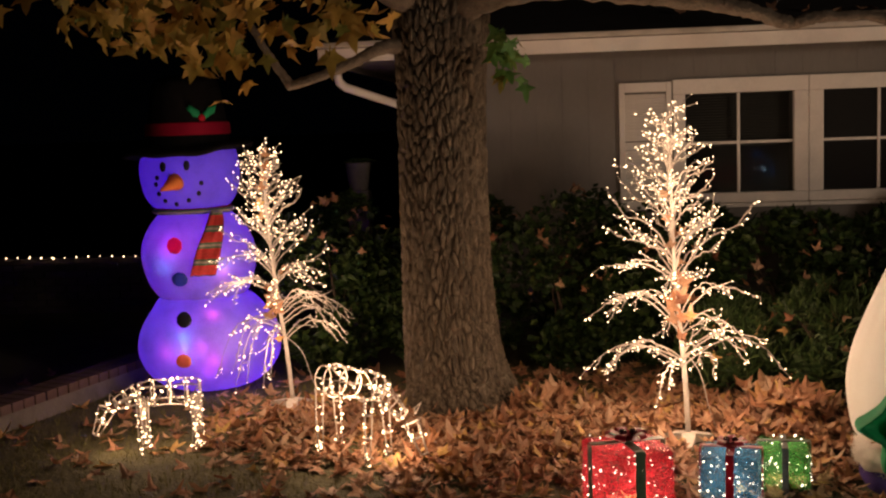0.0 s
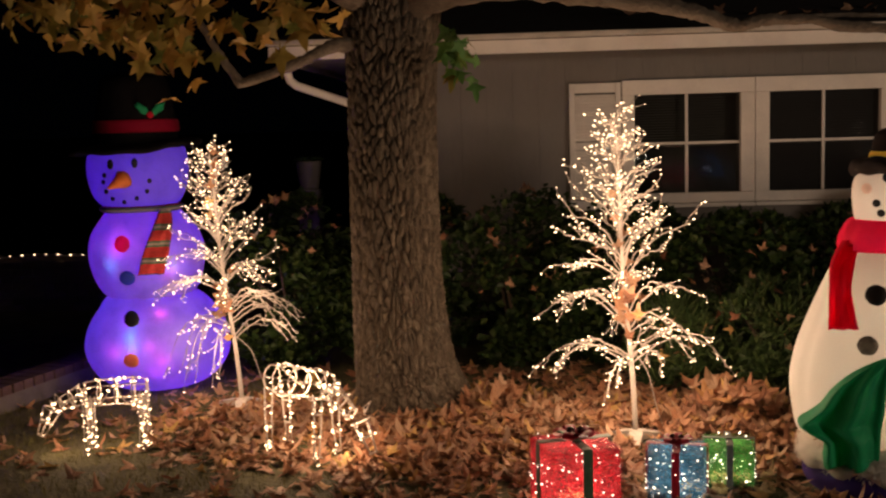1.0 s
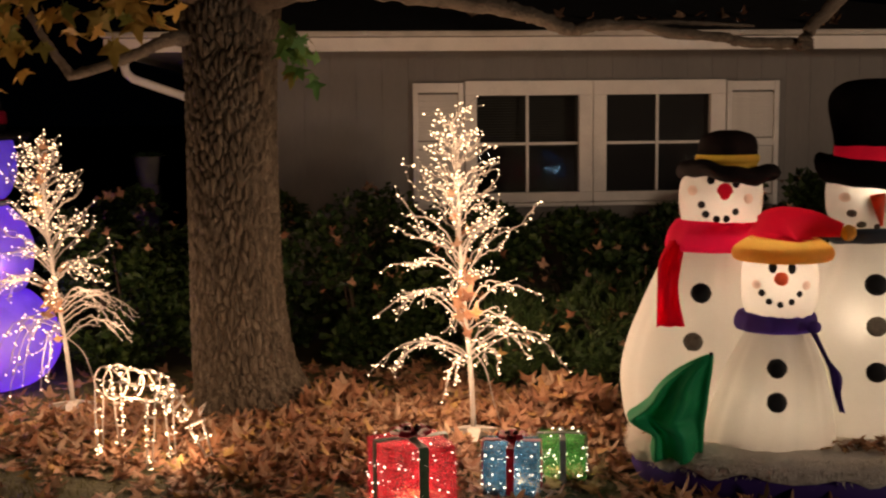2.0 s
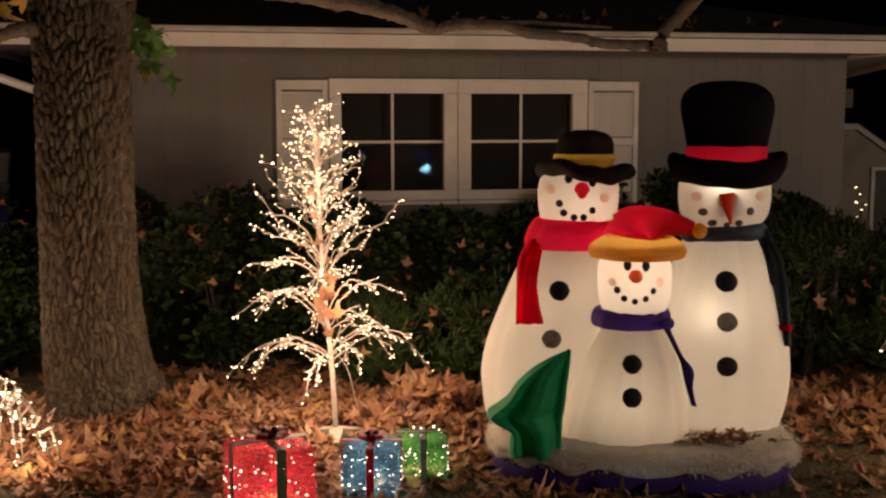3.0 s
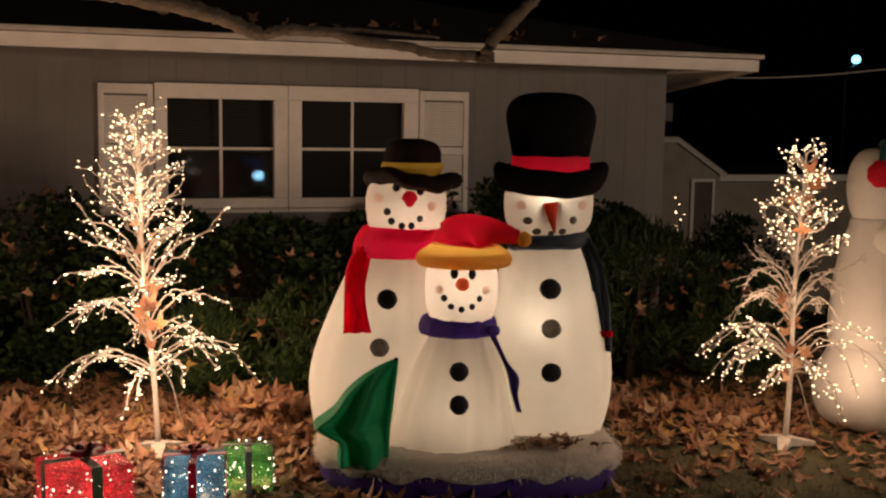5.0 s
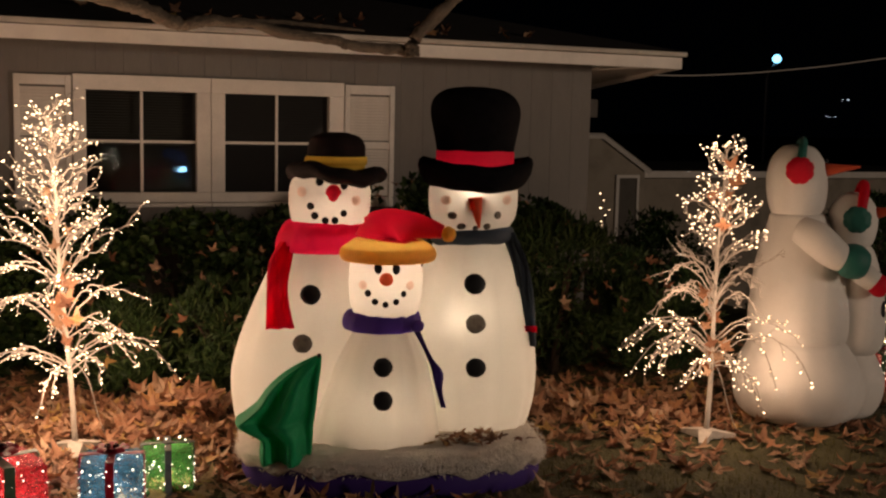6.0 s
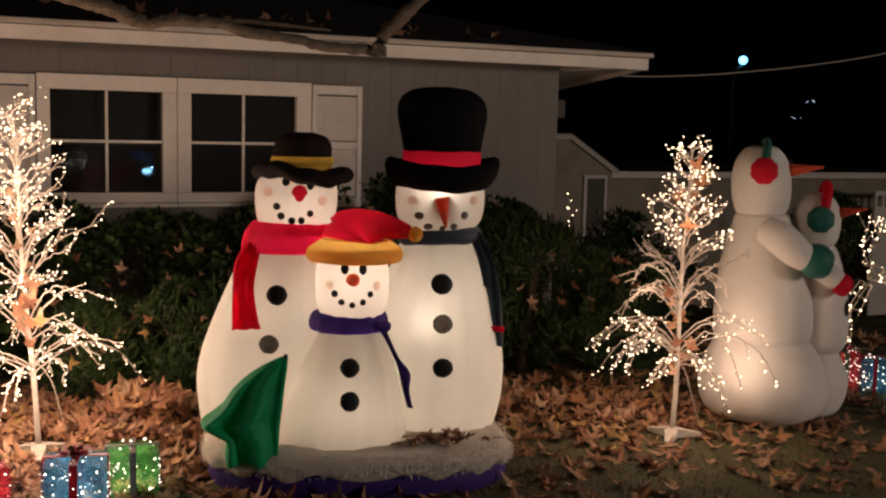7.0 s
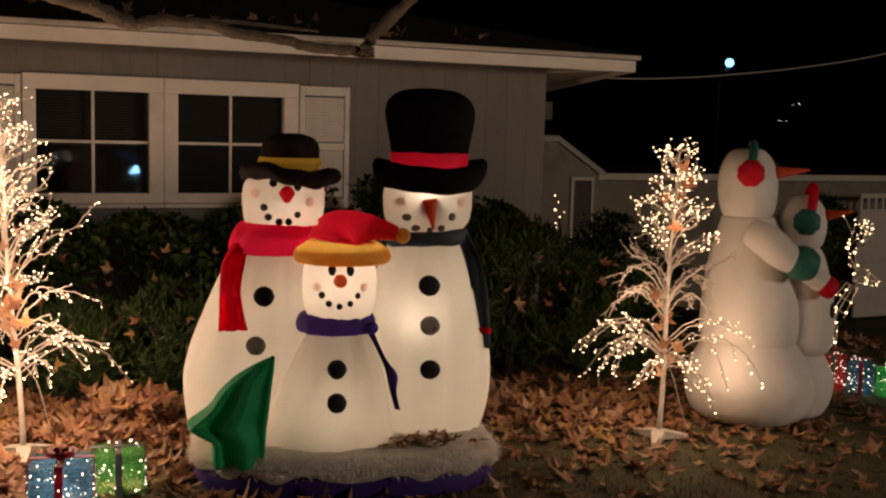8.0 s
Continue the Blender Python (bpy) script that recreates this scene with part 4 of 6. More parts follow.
ARMS_BAND = [(0.50, 180, 0.53, 0.17, 0.0, 1), (0.52, 173, 0.45, 0.16, -0.02, 1), (0.47, 202, 0.40, 0.10, -0.07, 1), (0.48, 192, 0.46, 0.12, -0.10, 1), (0.46, 166, 0.34, 0.10, -0.04, 1), (0.42, 225, 0.20, 0.05, -0.08, 1), (0.48, 0, 0.57, 0.13, -0.14, 1),
             (0.55, 10, 0.46, 0.14, 0.06, 1), (0.46, 330, 0.22, 0.04, -0.12, 1), (0.42, 352, 0.30, 0.02, -0.24, 1), (0.80, 180, 0.33, 0.19, 0.13, 0), (0.70, 186, 0.35, 0.15, 0.02, 0),
             (0.74, 165, 0.30, 0.14, 0.06, 0), (0.78, 0, 0.27, 0.18, 0.13, 0), (0.72, 8, 0.25, 0.13, 0.02, 0), (0.76, 260, 0.2, 0.1, 0.0, 0)]
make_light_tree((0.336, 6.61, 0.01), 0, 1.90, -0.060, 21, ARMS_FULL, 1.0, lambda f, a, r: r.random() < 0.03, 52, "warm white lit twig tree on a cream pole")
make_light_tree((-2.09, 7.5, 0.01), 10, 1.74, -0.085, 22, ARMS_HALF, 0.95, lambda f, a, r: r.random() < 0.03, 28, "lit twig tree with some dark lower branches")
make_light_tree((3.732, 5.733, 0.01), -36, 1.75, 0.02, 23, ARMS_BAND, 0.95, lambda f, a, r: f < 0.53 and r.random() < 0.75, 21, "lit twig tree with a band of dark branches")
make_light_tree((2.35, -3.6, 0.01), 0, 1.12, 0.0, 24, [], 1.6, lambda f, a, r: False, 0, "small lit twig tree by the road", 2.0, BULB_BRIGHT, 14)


# ---- inflatable snowman family ----
def ring_scarf(bm, cx, cy, rx, ry, z, tube_h, tube_w, tilt=0.0, seed=0):
    rnd = random.Random(seed)
    seg, n = 40, 10
    rings = []
    for k in range(seg):
        a = k * math.tau / seg
        ring = []
        w = 1 + 0.08 * math.sin(a * 3 + seed) + 0.05 * math.sin(a * 7 + seed * 2)
        for j in range(n):
            b = j * math.tau / n
            o = tube_w * w * math.cos(b)
            ring.append(bm.verts.new((cx + (rx + o) * math.cos(a), cy + (ry + o) * math.sin(a), z + tilt * math.cos(a) + tube_h * w * math.sin(b))))
        rings.append(ring)
    for k in range(seg):
        r0, r1 = rings[k], rings[(k + 1) % seg]
        for j in range(n):
            bm.faces.new((r0[j], r1[j], r1[(j + 1) % n], r0[(j + 1) % n]))
    return bm


def brim_mesh(cx, cy, r_in, r_out, z, thick, wave, droop, seed=0, tilt=0.0, flat=0.9, curl=0.0):
    bm = bmesh.new()
    seg, n = 56, 12
    rings = []
    for k in range(seg):
        a = k * math.tau / seg
        rm, rw = (r_in + r_out) / 2, (r_out - r_in) / 2
        ring = []
        for j in range(n):
            b = j * math.tau / n
            q = rm + rw * math.cos(b) * (1 + 0.05 * math.sin(5 * a + seed))
            out = (q - r_in) / (r_out - r_in)
            zz = z + thick * math.sin(b) + out * (wave * math.sin(3 * a + seed) + 0.5 * wave * math.sin(8 * a + seed * 3) - droop + curl * math.cos(a) ** 2) + tilt * math.cos(a) * q / r_out
            ring.append(bm.verts.new((cx + q * math.cos(a), cy + flat * q * math.sin(a), zz)))
        rings.append(ring)
    for k in range(seg):
        r0, r1 = rings[k], rings[(k + 1) % seg]
        for j in range(n):
            bm.faces.new((r0[j], r1[j], r1[(j + 1) % n], r0[(j + 1) % n]))
    return bm


def make_family():
    o = (1.87, 5.95, 0)
    m = thing("snowman_inflatable", pose(*o, 0, 0, -17), "inflatable of three glowing white snowmen on a snowy base", "inflatable")
    w = pose(*o, 0, 0, -17)

    def dots(name, form, items, mat, parent, lift=0.006):
        for x, z, rx, rz in items:
            part(name, patch(form, disc(x, z, rx, rz), lift), mat, parent)

    # plush base with purple skirt, set a little forward of the figures
    SHIFT = -0.075

    def slab(rx, ry, levels, wave, seg=96):
        bm = bmesh.new()
        rings = []
        for s, z, wv in levels:
            ring = []
            for k in range(seg):
                a = k * math.tau / seg
                c, n = math.cos(a), math.sin(a)
                e = 0.72
                x, y = math.copysign(abs(c) ** e, c) * rx * s, math.copysign(abs(n) ** e, n) * ry * s
                lump = 0.5 * noise.noise(Vector((x * 9, y * 9, z * 4))) + 0.3 * noise.noise(Vector((x * 22, y * 22, 7)))
                ring.append(bm.verts.new((x * (1 + 0.02 * wv * lump), SHIFT + y * (1 + 0.03 * wv * lump), z + wave * wv * (0.9 * lump + (0.5 * math.sin(a * 17) if z < 0.12 else 0)))))
            rings.append(ring)
        for r0, r1 in zip(rings, rings[1:]):
            for k in range(seg):
                bm.faces.new((r0[k], r0[(k + 1) % seg], r1[(k + 1) % seg], r1[k]))
        bm.faces.new(rings[-1])
        return bm

    part("skirt", slab(0.765, 0.545, [(0.97, -0.02, 0), (1.0, 0.03, 0.3), (0.99, 0.09, 0.3), (0.95, 0.13, 0)], 0.02), M_PURPLE, m, "dark purple skirt round the base")
    part("snow_base", slab(0.79, 0.555, [(0.97, 0.098, 1), (1.0, 0.112, 1), (1.0, 0.14, 1), (0.96, 0.168, 1), (0.86, 0.19, 1), (0.6, 0.195, 1), (0.3, 0.19, 1), (0.05, 0.19, 0)], 0.035), M_SNOW, m, "fluffy off-white plush snow base")

    # loose fur of the base
    rf = random.Random(19)
    fv, ff = [], []
    for k in range(3600):
        a = rf.uniform(0, math.tau)
        c, n = math.cos(a), math.sin(a)
        x, y = math.copysign(abs(c) ** 0.72, c) * 0.79, math.copysign(abs(n) ** 0.72, n) * 0.555
        q, zz = (1.0, rf.uniform(0.105, 0.165)) if k % 2 else (rf.uniform(0.86, 0.99), 0.0)
        if not k % 2:
            zz = 0.19 - 0.05 * max(0, (q - 0.86) / 0.13) ** 2
        p = Vector((x * q, SHIFT + y * q, zz))
        d = (Vector((x, y, 0)).normalized() * rf.uniform(0.2, 1) + Vector((rf.uniform(-0.7, 0.7), rf.uniform(-0.7, 0.7), rf.uniform(-0.8, 0.6)))).normalized() * rf.uniform(0.012, 0.030)
        sd = d.cross(Vector((0, 0, 1))).normalized() * 0.004 if d.cross(Vector((0, 0, 1))).length > 1e-5 else Vector((0.004, 0, 0))
        b = len(fv)
        fv += [p - sd, p + sd, p + d]
        ff.append((b, b + 1, b + 2))
    me = bpy.data.meshes.new("fur")
    me.from_pydata(fv, [], ff)
    me.materials.append(M_SNOW)
    fur = new("fur", me)
    fur.parent = m
    tagged(fur, "", "", "", "stuff")

    # the mother
    body = Round([(0.12, 0.30, -0.45), (0.18, 0.36, -0.445), (0.30, 0.392, -0.44), (0.457, 0.402, -0.44), (0.613, 0.382, -0.43), (0.767, 0.335, -0.42), (0.92, 0.28, -0.41), (1.074, 0.225, -0.39), (1.125, 0.20, -0.375)], 0.10, 0.82, 10, 0.030)
    p = part("body", body.mesh(80, False), M_WHITE, m)
    dots("button", body, [(-0.425, 0.905, 0.052, 0.050)], M_DOT, p)
    dots("button", body, [(-0.462, 0.665, 0.049, 0.046)], M_DOT_LIT, p)
    head = Round([(1.235, 0.175, -0.34), (1.27, 0.20, -0.333), (1.36, 0.213, -0.332), (1.45, 0.208, -0.331), (1.53, 0.165, -0.33)], 0.08, 0.9, 8, 0.012)
    p = part("head", head.mesh(64, False), M_WHITE, m)
    dots("mouth_dot", head, [(-0.430, 1.350, 0.019, 0.019), (-0.408, 1.302, 0.019, 0.019), (-0.355, 1.279, 0.018, 0.018), (-0.306, 1.280, 0.017, 0.019), (-0.262, 1.316, 0.017, 0.018)], M_DOT, p, 0.004)
    dots("eye", head, [(-0.262, 1.462, 0.02, 0.026), (-0.385, 1.475, 0.02, 0.022)], M_DOT, p, 0.004)
    dots("blush", head, [(-0.475, 1.42, 0.024, 0.026), (-0.20, 1.38, 0.024, 0.026)], M_BLUSH, p, 0.002)
    part("nose", patch(head, [(-0.316 + 0.040 * math.sin(t) * (1.0 if math.cos(t) > -0.2 else 0.72), 1.418 + 0.043 * math.cos(t)) for t in [k * math.tau / 16 for k in range(16)]], 0.02), M_SCARLET, p, "red stuffed nose")
    sf = Round([(1.255, 0.165, -0.345), (1.262, 0.205, -0.35), (1.22, 0.228, -0.36), (1.17, 0.236, -0.368), (1.12, 0.238, -0.372), (1.105, 0.215, -0.372)], 0.085, 0.88, 0, steps=20, wrinkle=0.05)
    sc = part("scarf", sf.mesh(64, False), M_RED, m, "crimson scarf")
    part("scarf_end", strip([(-0.535, -0.02, 1.18), (-0.580, -0.10, 1.06), (-0.590, -0.17, 0.92), (-0.573, -0.215, 0.745)], [0.075, 0.115, 0.105, 0.14], 0.022, (1, 0, 0), 0.020, 1), M_RED, sc)
    hat = part("hat_brim", brim_mesh(-0.30, 0.06, 0.14, 0.262, 1.512, 0.042, 0.022, 0.0, 2, -0.02), M_PATCH, m, "dark maroon floppy hat brim")
    cr = Round([(1.592, 0.152, -0.302), (1.615, 0.153, -0.302), (1.66, 0.148, -0.30), (1.70, 0.12, -0.30), (1.722, 0.05, -0.30)], 0.06, 0.9, 6, 0.03)
    part("hat_crown", cr.mesh(48, False), M_PATCH, m, "dark patchwork rounded hat crown")
    bd = Round([(1.53, 0.150, -0.305), (1.556, 0.155, -0.304), (1.566, 0.162, -0.303), (1.586, 0.162, -0.302), (1.600, 0.155, -0.301)], 0.06, 0.9, 0, steps=10)
    part("hat_band", bd.mesh(48, False), M_YELLOW, m, "yellow hat band")

    # the father
    body = Round([(0.12, 0.27, 0.43), (0.22, 0.325, 0.425), (0.385, 0.362, 0.42), (0.569, 0.362, 0.418), (0.812, 0.322, 0.416), (0.993, 0.266, 0.416), (1.15, 0.20, 0.415), (1.19, 0.185, 0.415)], 0.10, 0.85, 10, 0.030)
    p = part("body", body.mesh(80, False), M_WHITE, m)
    dots("button", body, [(0.412, 0.965, 0.056, 0.052), (0.417, 0.543, 0.053, 0.050)], M_DOT, p)
    dots("button", body, [(0.415, 0.766, 0.052, 0.048)], M_DOT_LIT, p)
    head = Round([(1.225, 0.175, 0.42), (1.29, 0.222, 0.42), (1.38, 0.236, 0.42), (1.46, 0.23, 0.42), (1.51, 0.20, 0.42)], 0.08, 0.9, 8, 0.012)
    p = part("head", head.mesh(64, False), M_WHITE, m)
    dots("mouth_dot", head, [(0.292, 1.312, 0.023, 0.020), (0.340, 1.256, 0.023, 0.018), (0.412, 1.247, 0.015, 0.016), (0.472, 1.258, 0.020, 0.018), (0.525, 1.318, 0.020, 0.021)], M_DOT_LIT, p, 0.004)
    dots("blush", head, [(0.26, 1.39, 0.026, 0.024), (0.575, 1.395, 0.026, 0.024)], M_BLUSH, p, 0.002)
    bm = bmesh.new()
    cone(bm, (0.405, head.front(0.405, 1.40) + 0.02, 1.405), (0.425, head.front(0.42, 1.25) - 0.045, 1.255), 0.042, 0.006)
    part("nose", bm, M_NOSE, p, "hanging orange carrot nose")
    bm = bmesh.new()
    ring_scarf(bm, 0.42, 0.09, 0.19, 0.165, 1.20, 0.042, 0.035, 0.01, 4)
    sc = part("scarf", bm, M_NAVY, m, "dark slate scarf")
    part("scarf_end", strip([(0.60, 0.0, 1.22), (0.665, -0.03, 1.05), (0.70, -0.05, 0.85), (0.725, -0.05, 0.625)], [0.075, 0.085, 0.085, 0.07], 0.02, (0.9, -0.4, 0), 0.008, 3), M_NAVY, sc)
    part("stripe", strip([(0.714, -0.066, 0.735), (0.716, -0.067, 0.72), (0.717, -0.068, 0.705)], [0.082, 0.081, 0.08], 0.004, (0.9, -0.4, 0), 0.008, 3), M_RED, sc)
    part("hat_brim", brim_mesh(0.425, 0.06, 0.190, 0.304, 1.500, 0.068, 0.010, 0.0, 1, 0.0, 0.9, 0.068), M_BLACK, m, "thick black plush hat brim")
    cr = Round([(1.638, 0.203, 0.422), (1.70, 0.214, 0.422), (1.82, 0.236, 0.420), (1.885, 0.230, 0.417), (1.93, 0.198, 0.414), (1.96, 0.14, 0.412), (1.972, 0.05, 0.41)], 0.06, 0.9, 6, 0.02)
    part("hat_crown", cr.mesh(56, False), M_BLACK, m, "tall black plush top hat crown")
    bd = Round([(1.51, 0.195, 0.422), (1.545, 0.199, 0.422), (1.56, 0.204, 0.422), (1.62, 0.206, 0.422), (1.645, 0.203, 0.422)], 0.06, 0.9, 0, steps=10)
    part("hat_band", bd.mesh(48, False), M_SCARLET, m, "glowing red hat band")

    # the child
    body = Round([(0.085, 0.26, -0.10), (0.10, 0.315, -0.10), (0.14, 0.332, -0.10), (0.234, 0.322, -0.09), (0.413, 0.282, -0.075), (0.591, 0.225, -0.06), (0.72, 0.165, -0.055), (0.77, 0.14, -0.052)], -0.22, 0.72, 10, 0.034)
    p = part("body", body.mesh(80, False), M_WHITE, m)
    dots("button", body, [(-0.066, 0.585, 0.048, 0.046), (-0.066, 0.425, 0.048, 0.048)], M_DOT, p)
    head = Round([(0.805, 0.14, -0.053), (0.87, 0.173, -0.053), (0.96, 0.184, -0.053), (1.05, 0.182, -0.053), (1.12, 0.165, -0.053)], -0.24, 0.9, 8, 0.012)
    p = part("head", head.mesh(64, False), M_WHITE, m)
    dots("mouth_dot", head, [(-0.146, 0.952, 0.016, 0.018), (-0.112, 0.912, 0.016, 0.016), (-0.060, 0.898, 0.015, 0.016), (-0.008, 0.912, 0.015, 0.016), (0.028, 0.950, 0.014, 0.016)], M_DOT, p, 0.004)
    dots("eye", head, [(-0.098, 1.076, 0.019, 0.027), (-0.010, 1.074, 0.019, 0.027)], M_DOT, p, 0.004)
    dots("blush", head, [(-0.17, 0.99, 0.020, 0.022), (0.06, 0.99, 0.020, 0.022)], M_BLUSH, p, 0.002)
    part("nose", patch(head, disc(-0.058, 1.024, 0.034, 0.032), 0.024), M_NOSE, p, "round coral nose")
    sf = Round([(0.835, 0.14, -0.06), (0.84, 0.175, -0.062), (0.80, 0.192, -0.066), (0.755, 0.19, -0.068), (0.745, 0.165, -0.068)], -0.225, 0.85, 0, steps=18, wrinkle=0.07)
    sc = part("scarf", sf.mesh(56, False), M_PURPLE, m, "purple scarf")
    part("scarf_end", strip([(0.085, -0.33, 0.785), (0.125, -0.38, 0.71), (0.165, -0.40, 0.63), (0.20, -0.42, 0.57), (0.205, -0.44, 0.49), (0.228, -0.46, 0.40)], [0.05, 0.032, 0.034, 0.064, 0.036, 0.030], 0.012, (0.9, 0.2, -0.3), 0.012, 5), M_PURPLE, sc)
    part("scarf_knot", patch(Round([(0.72, 0.19, 0.04), (0.85, 0.19, 0.04)], -0.22, 0.85, steps=4), disc(0.10, 0.79, 0.035, 0.03), 0.02), M_PURPLE, sc)
    bf = Round([(1.118, 0.165, -0.045), (1.098, 0.20, -0.043), (1.102, 0.232, -0.042), (1.130, 0.244, -0.042), (1.162, 0.230, -0.042), (1.190, 0.19, -0.042), (1.205, 0.166, -0.043)], -0.24, 0.9, 0, steps=24, wrinkle=0.03)
    part("hat_brim", bf.mesh(64, False), M_MUSTARD, m, "padded mustard hat brim")
    bm = bmesh.new()
    pts = smooth_rows([(-0.045, -0.24, 1.205, 0.166), (-0.038, -0.24, 1.232, 0.146), (0.00, -0.24, 1.258, 0.104), (0.08, -0.25, 1.272, 0.070), (0.17, -0.27, 1.258, 0.048), (0.225, -0.28, 1.245, 0.034)], 22)
    tube(bm, [q[:3] for q in pts], [q[3] for q in pts], 24, False)
    cap = part("cap", bm, M_SCARLET, m, "drooping red stocking cap")
    bm = bmesh.new()
    bmesh.ops.create_icosphere(bm, subdivisions=3, radius=0.038, matrix=Matrix.Translation((0.255, -0.285, 1.236)))
    for v in bm.verts:
        v.co += (v.co - Vector((0.255, -0.285, 1.236))) * 0.25 * noise.noise(v.co * 40)
    part("pompom", bm, M_MUSTARD, cap)

    # little felt fir in front of the mother
    rows = smooth_rows([(0.145, -0.655, -0.410, 0.085), (0.19, -0.660, -0.408, 0.095), (0.24, -0.655, -0.406, 0.10), (0.28, -0.665, -0.404, 0.105), (0.318, -0.735, -0.402, 0.11), (0.348, -0.775, -0.399, 0.10), (0.38, -0.735, -0.394, 0.095), (0.43, -0.675, -0.388, 0.085), (0.50, -0.625, -0.382, 0.065), (0.565, -0.555, -0.374, 0.05), (0.615, -0.475, -0.368, 0.032), (0.655, -0.392, -0.366, 0.008)], 44)
    bm = bmesh.new()
    rings, seg = [], 40
    for z, l, r, d in rows:
        c, h = (l + r) / 2, (r - l) / 2
        ring = []
        for k in range(seg):
            a = k * math.tau / seg
            f = 1 + 0.55 * math.sin(a * 5 + 0.9 + z * 4) * min(1, h / 0.06) * 0.75
            ring.append(bm.verts.new((c + h * math.cos(a), -0.47 + 1.25 * d * f * math.sin(a) * (1 + 0.25 * math.cos(a * 2)), z + 0.01 * math.sin(a * 5))))
        rings.append(ring)
    for r0, r1 in zip(rings, rings[1:]):
        for k in range(seg):
            bm.faces.new((r0[k], r0[(k + 1) % seg], r1[(k + 1) % seg], r1[k]))
    bm.faces.new(rings[0][::-1])
    bm.faces.new(rings[-1])
    fir = part("fir", bm, M_GREEN, m, "folded green felt fir tree")
    bm = bmesh.new()
    bmesh.ops.create_icosphere(bm, subdivisions=2, radius=0.011, matrix=Matrix.Translation((-0.378, -0.47, 0.662)))
    part("tip", bm, M_DOT, fir)
    # leaves blown onto the base
    rnd = random.Random(77)
    for i in range(46):
        ob = new("blown_leaf", rnd.choice(CAUGHT))
        ob.parent = m
        x, y = (rnd.uniform(0.16, 0.50), rnd.uniform(-0.42, -0.24)) if i < 36 else (rnd.uniform(-0.75, 0.7), rnd.uniform(-0.4, -0.3))
        ob.matrix_basis = Matrix.LocRotScale(Vector((x, y, 0.205 + 0.02 * rnd.random())), Euler((rnd.gauss(0, 0.3), rnd.gauss(0, 0.3), rnd.uniform(0, 6.28))), (rnd.uniform(0.45, 0.8),) * 3)
    # bulbs inside the figures
    glowc = (1.0, 0.79, 0.57)
    for x, y, z, e in ((-0.44, 0.08, 0.40, 2.0), (-0.40, 0.08, 0.80, 1.2), (-0.31, 0.02, 1.33, 1.0), (0.36, -0.06, 0.77, 0.75), (0.42, 0.12, 0.85, 1.5), (0.42, 0.10, 0.40, 1.7), (0.40, -0.055, 1.455, 1.2), (-0.08, -0.22, 0.35, 1.2), (-0.055, -0.25, 1.0, 1.7)):
        lamp("inner_light", w @ Vector((x, y, z)), e * FAMILY_POWER, glowc, 0.03)
    return m


make_family()


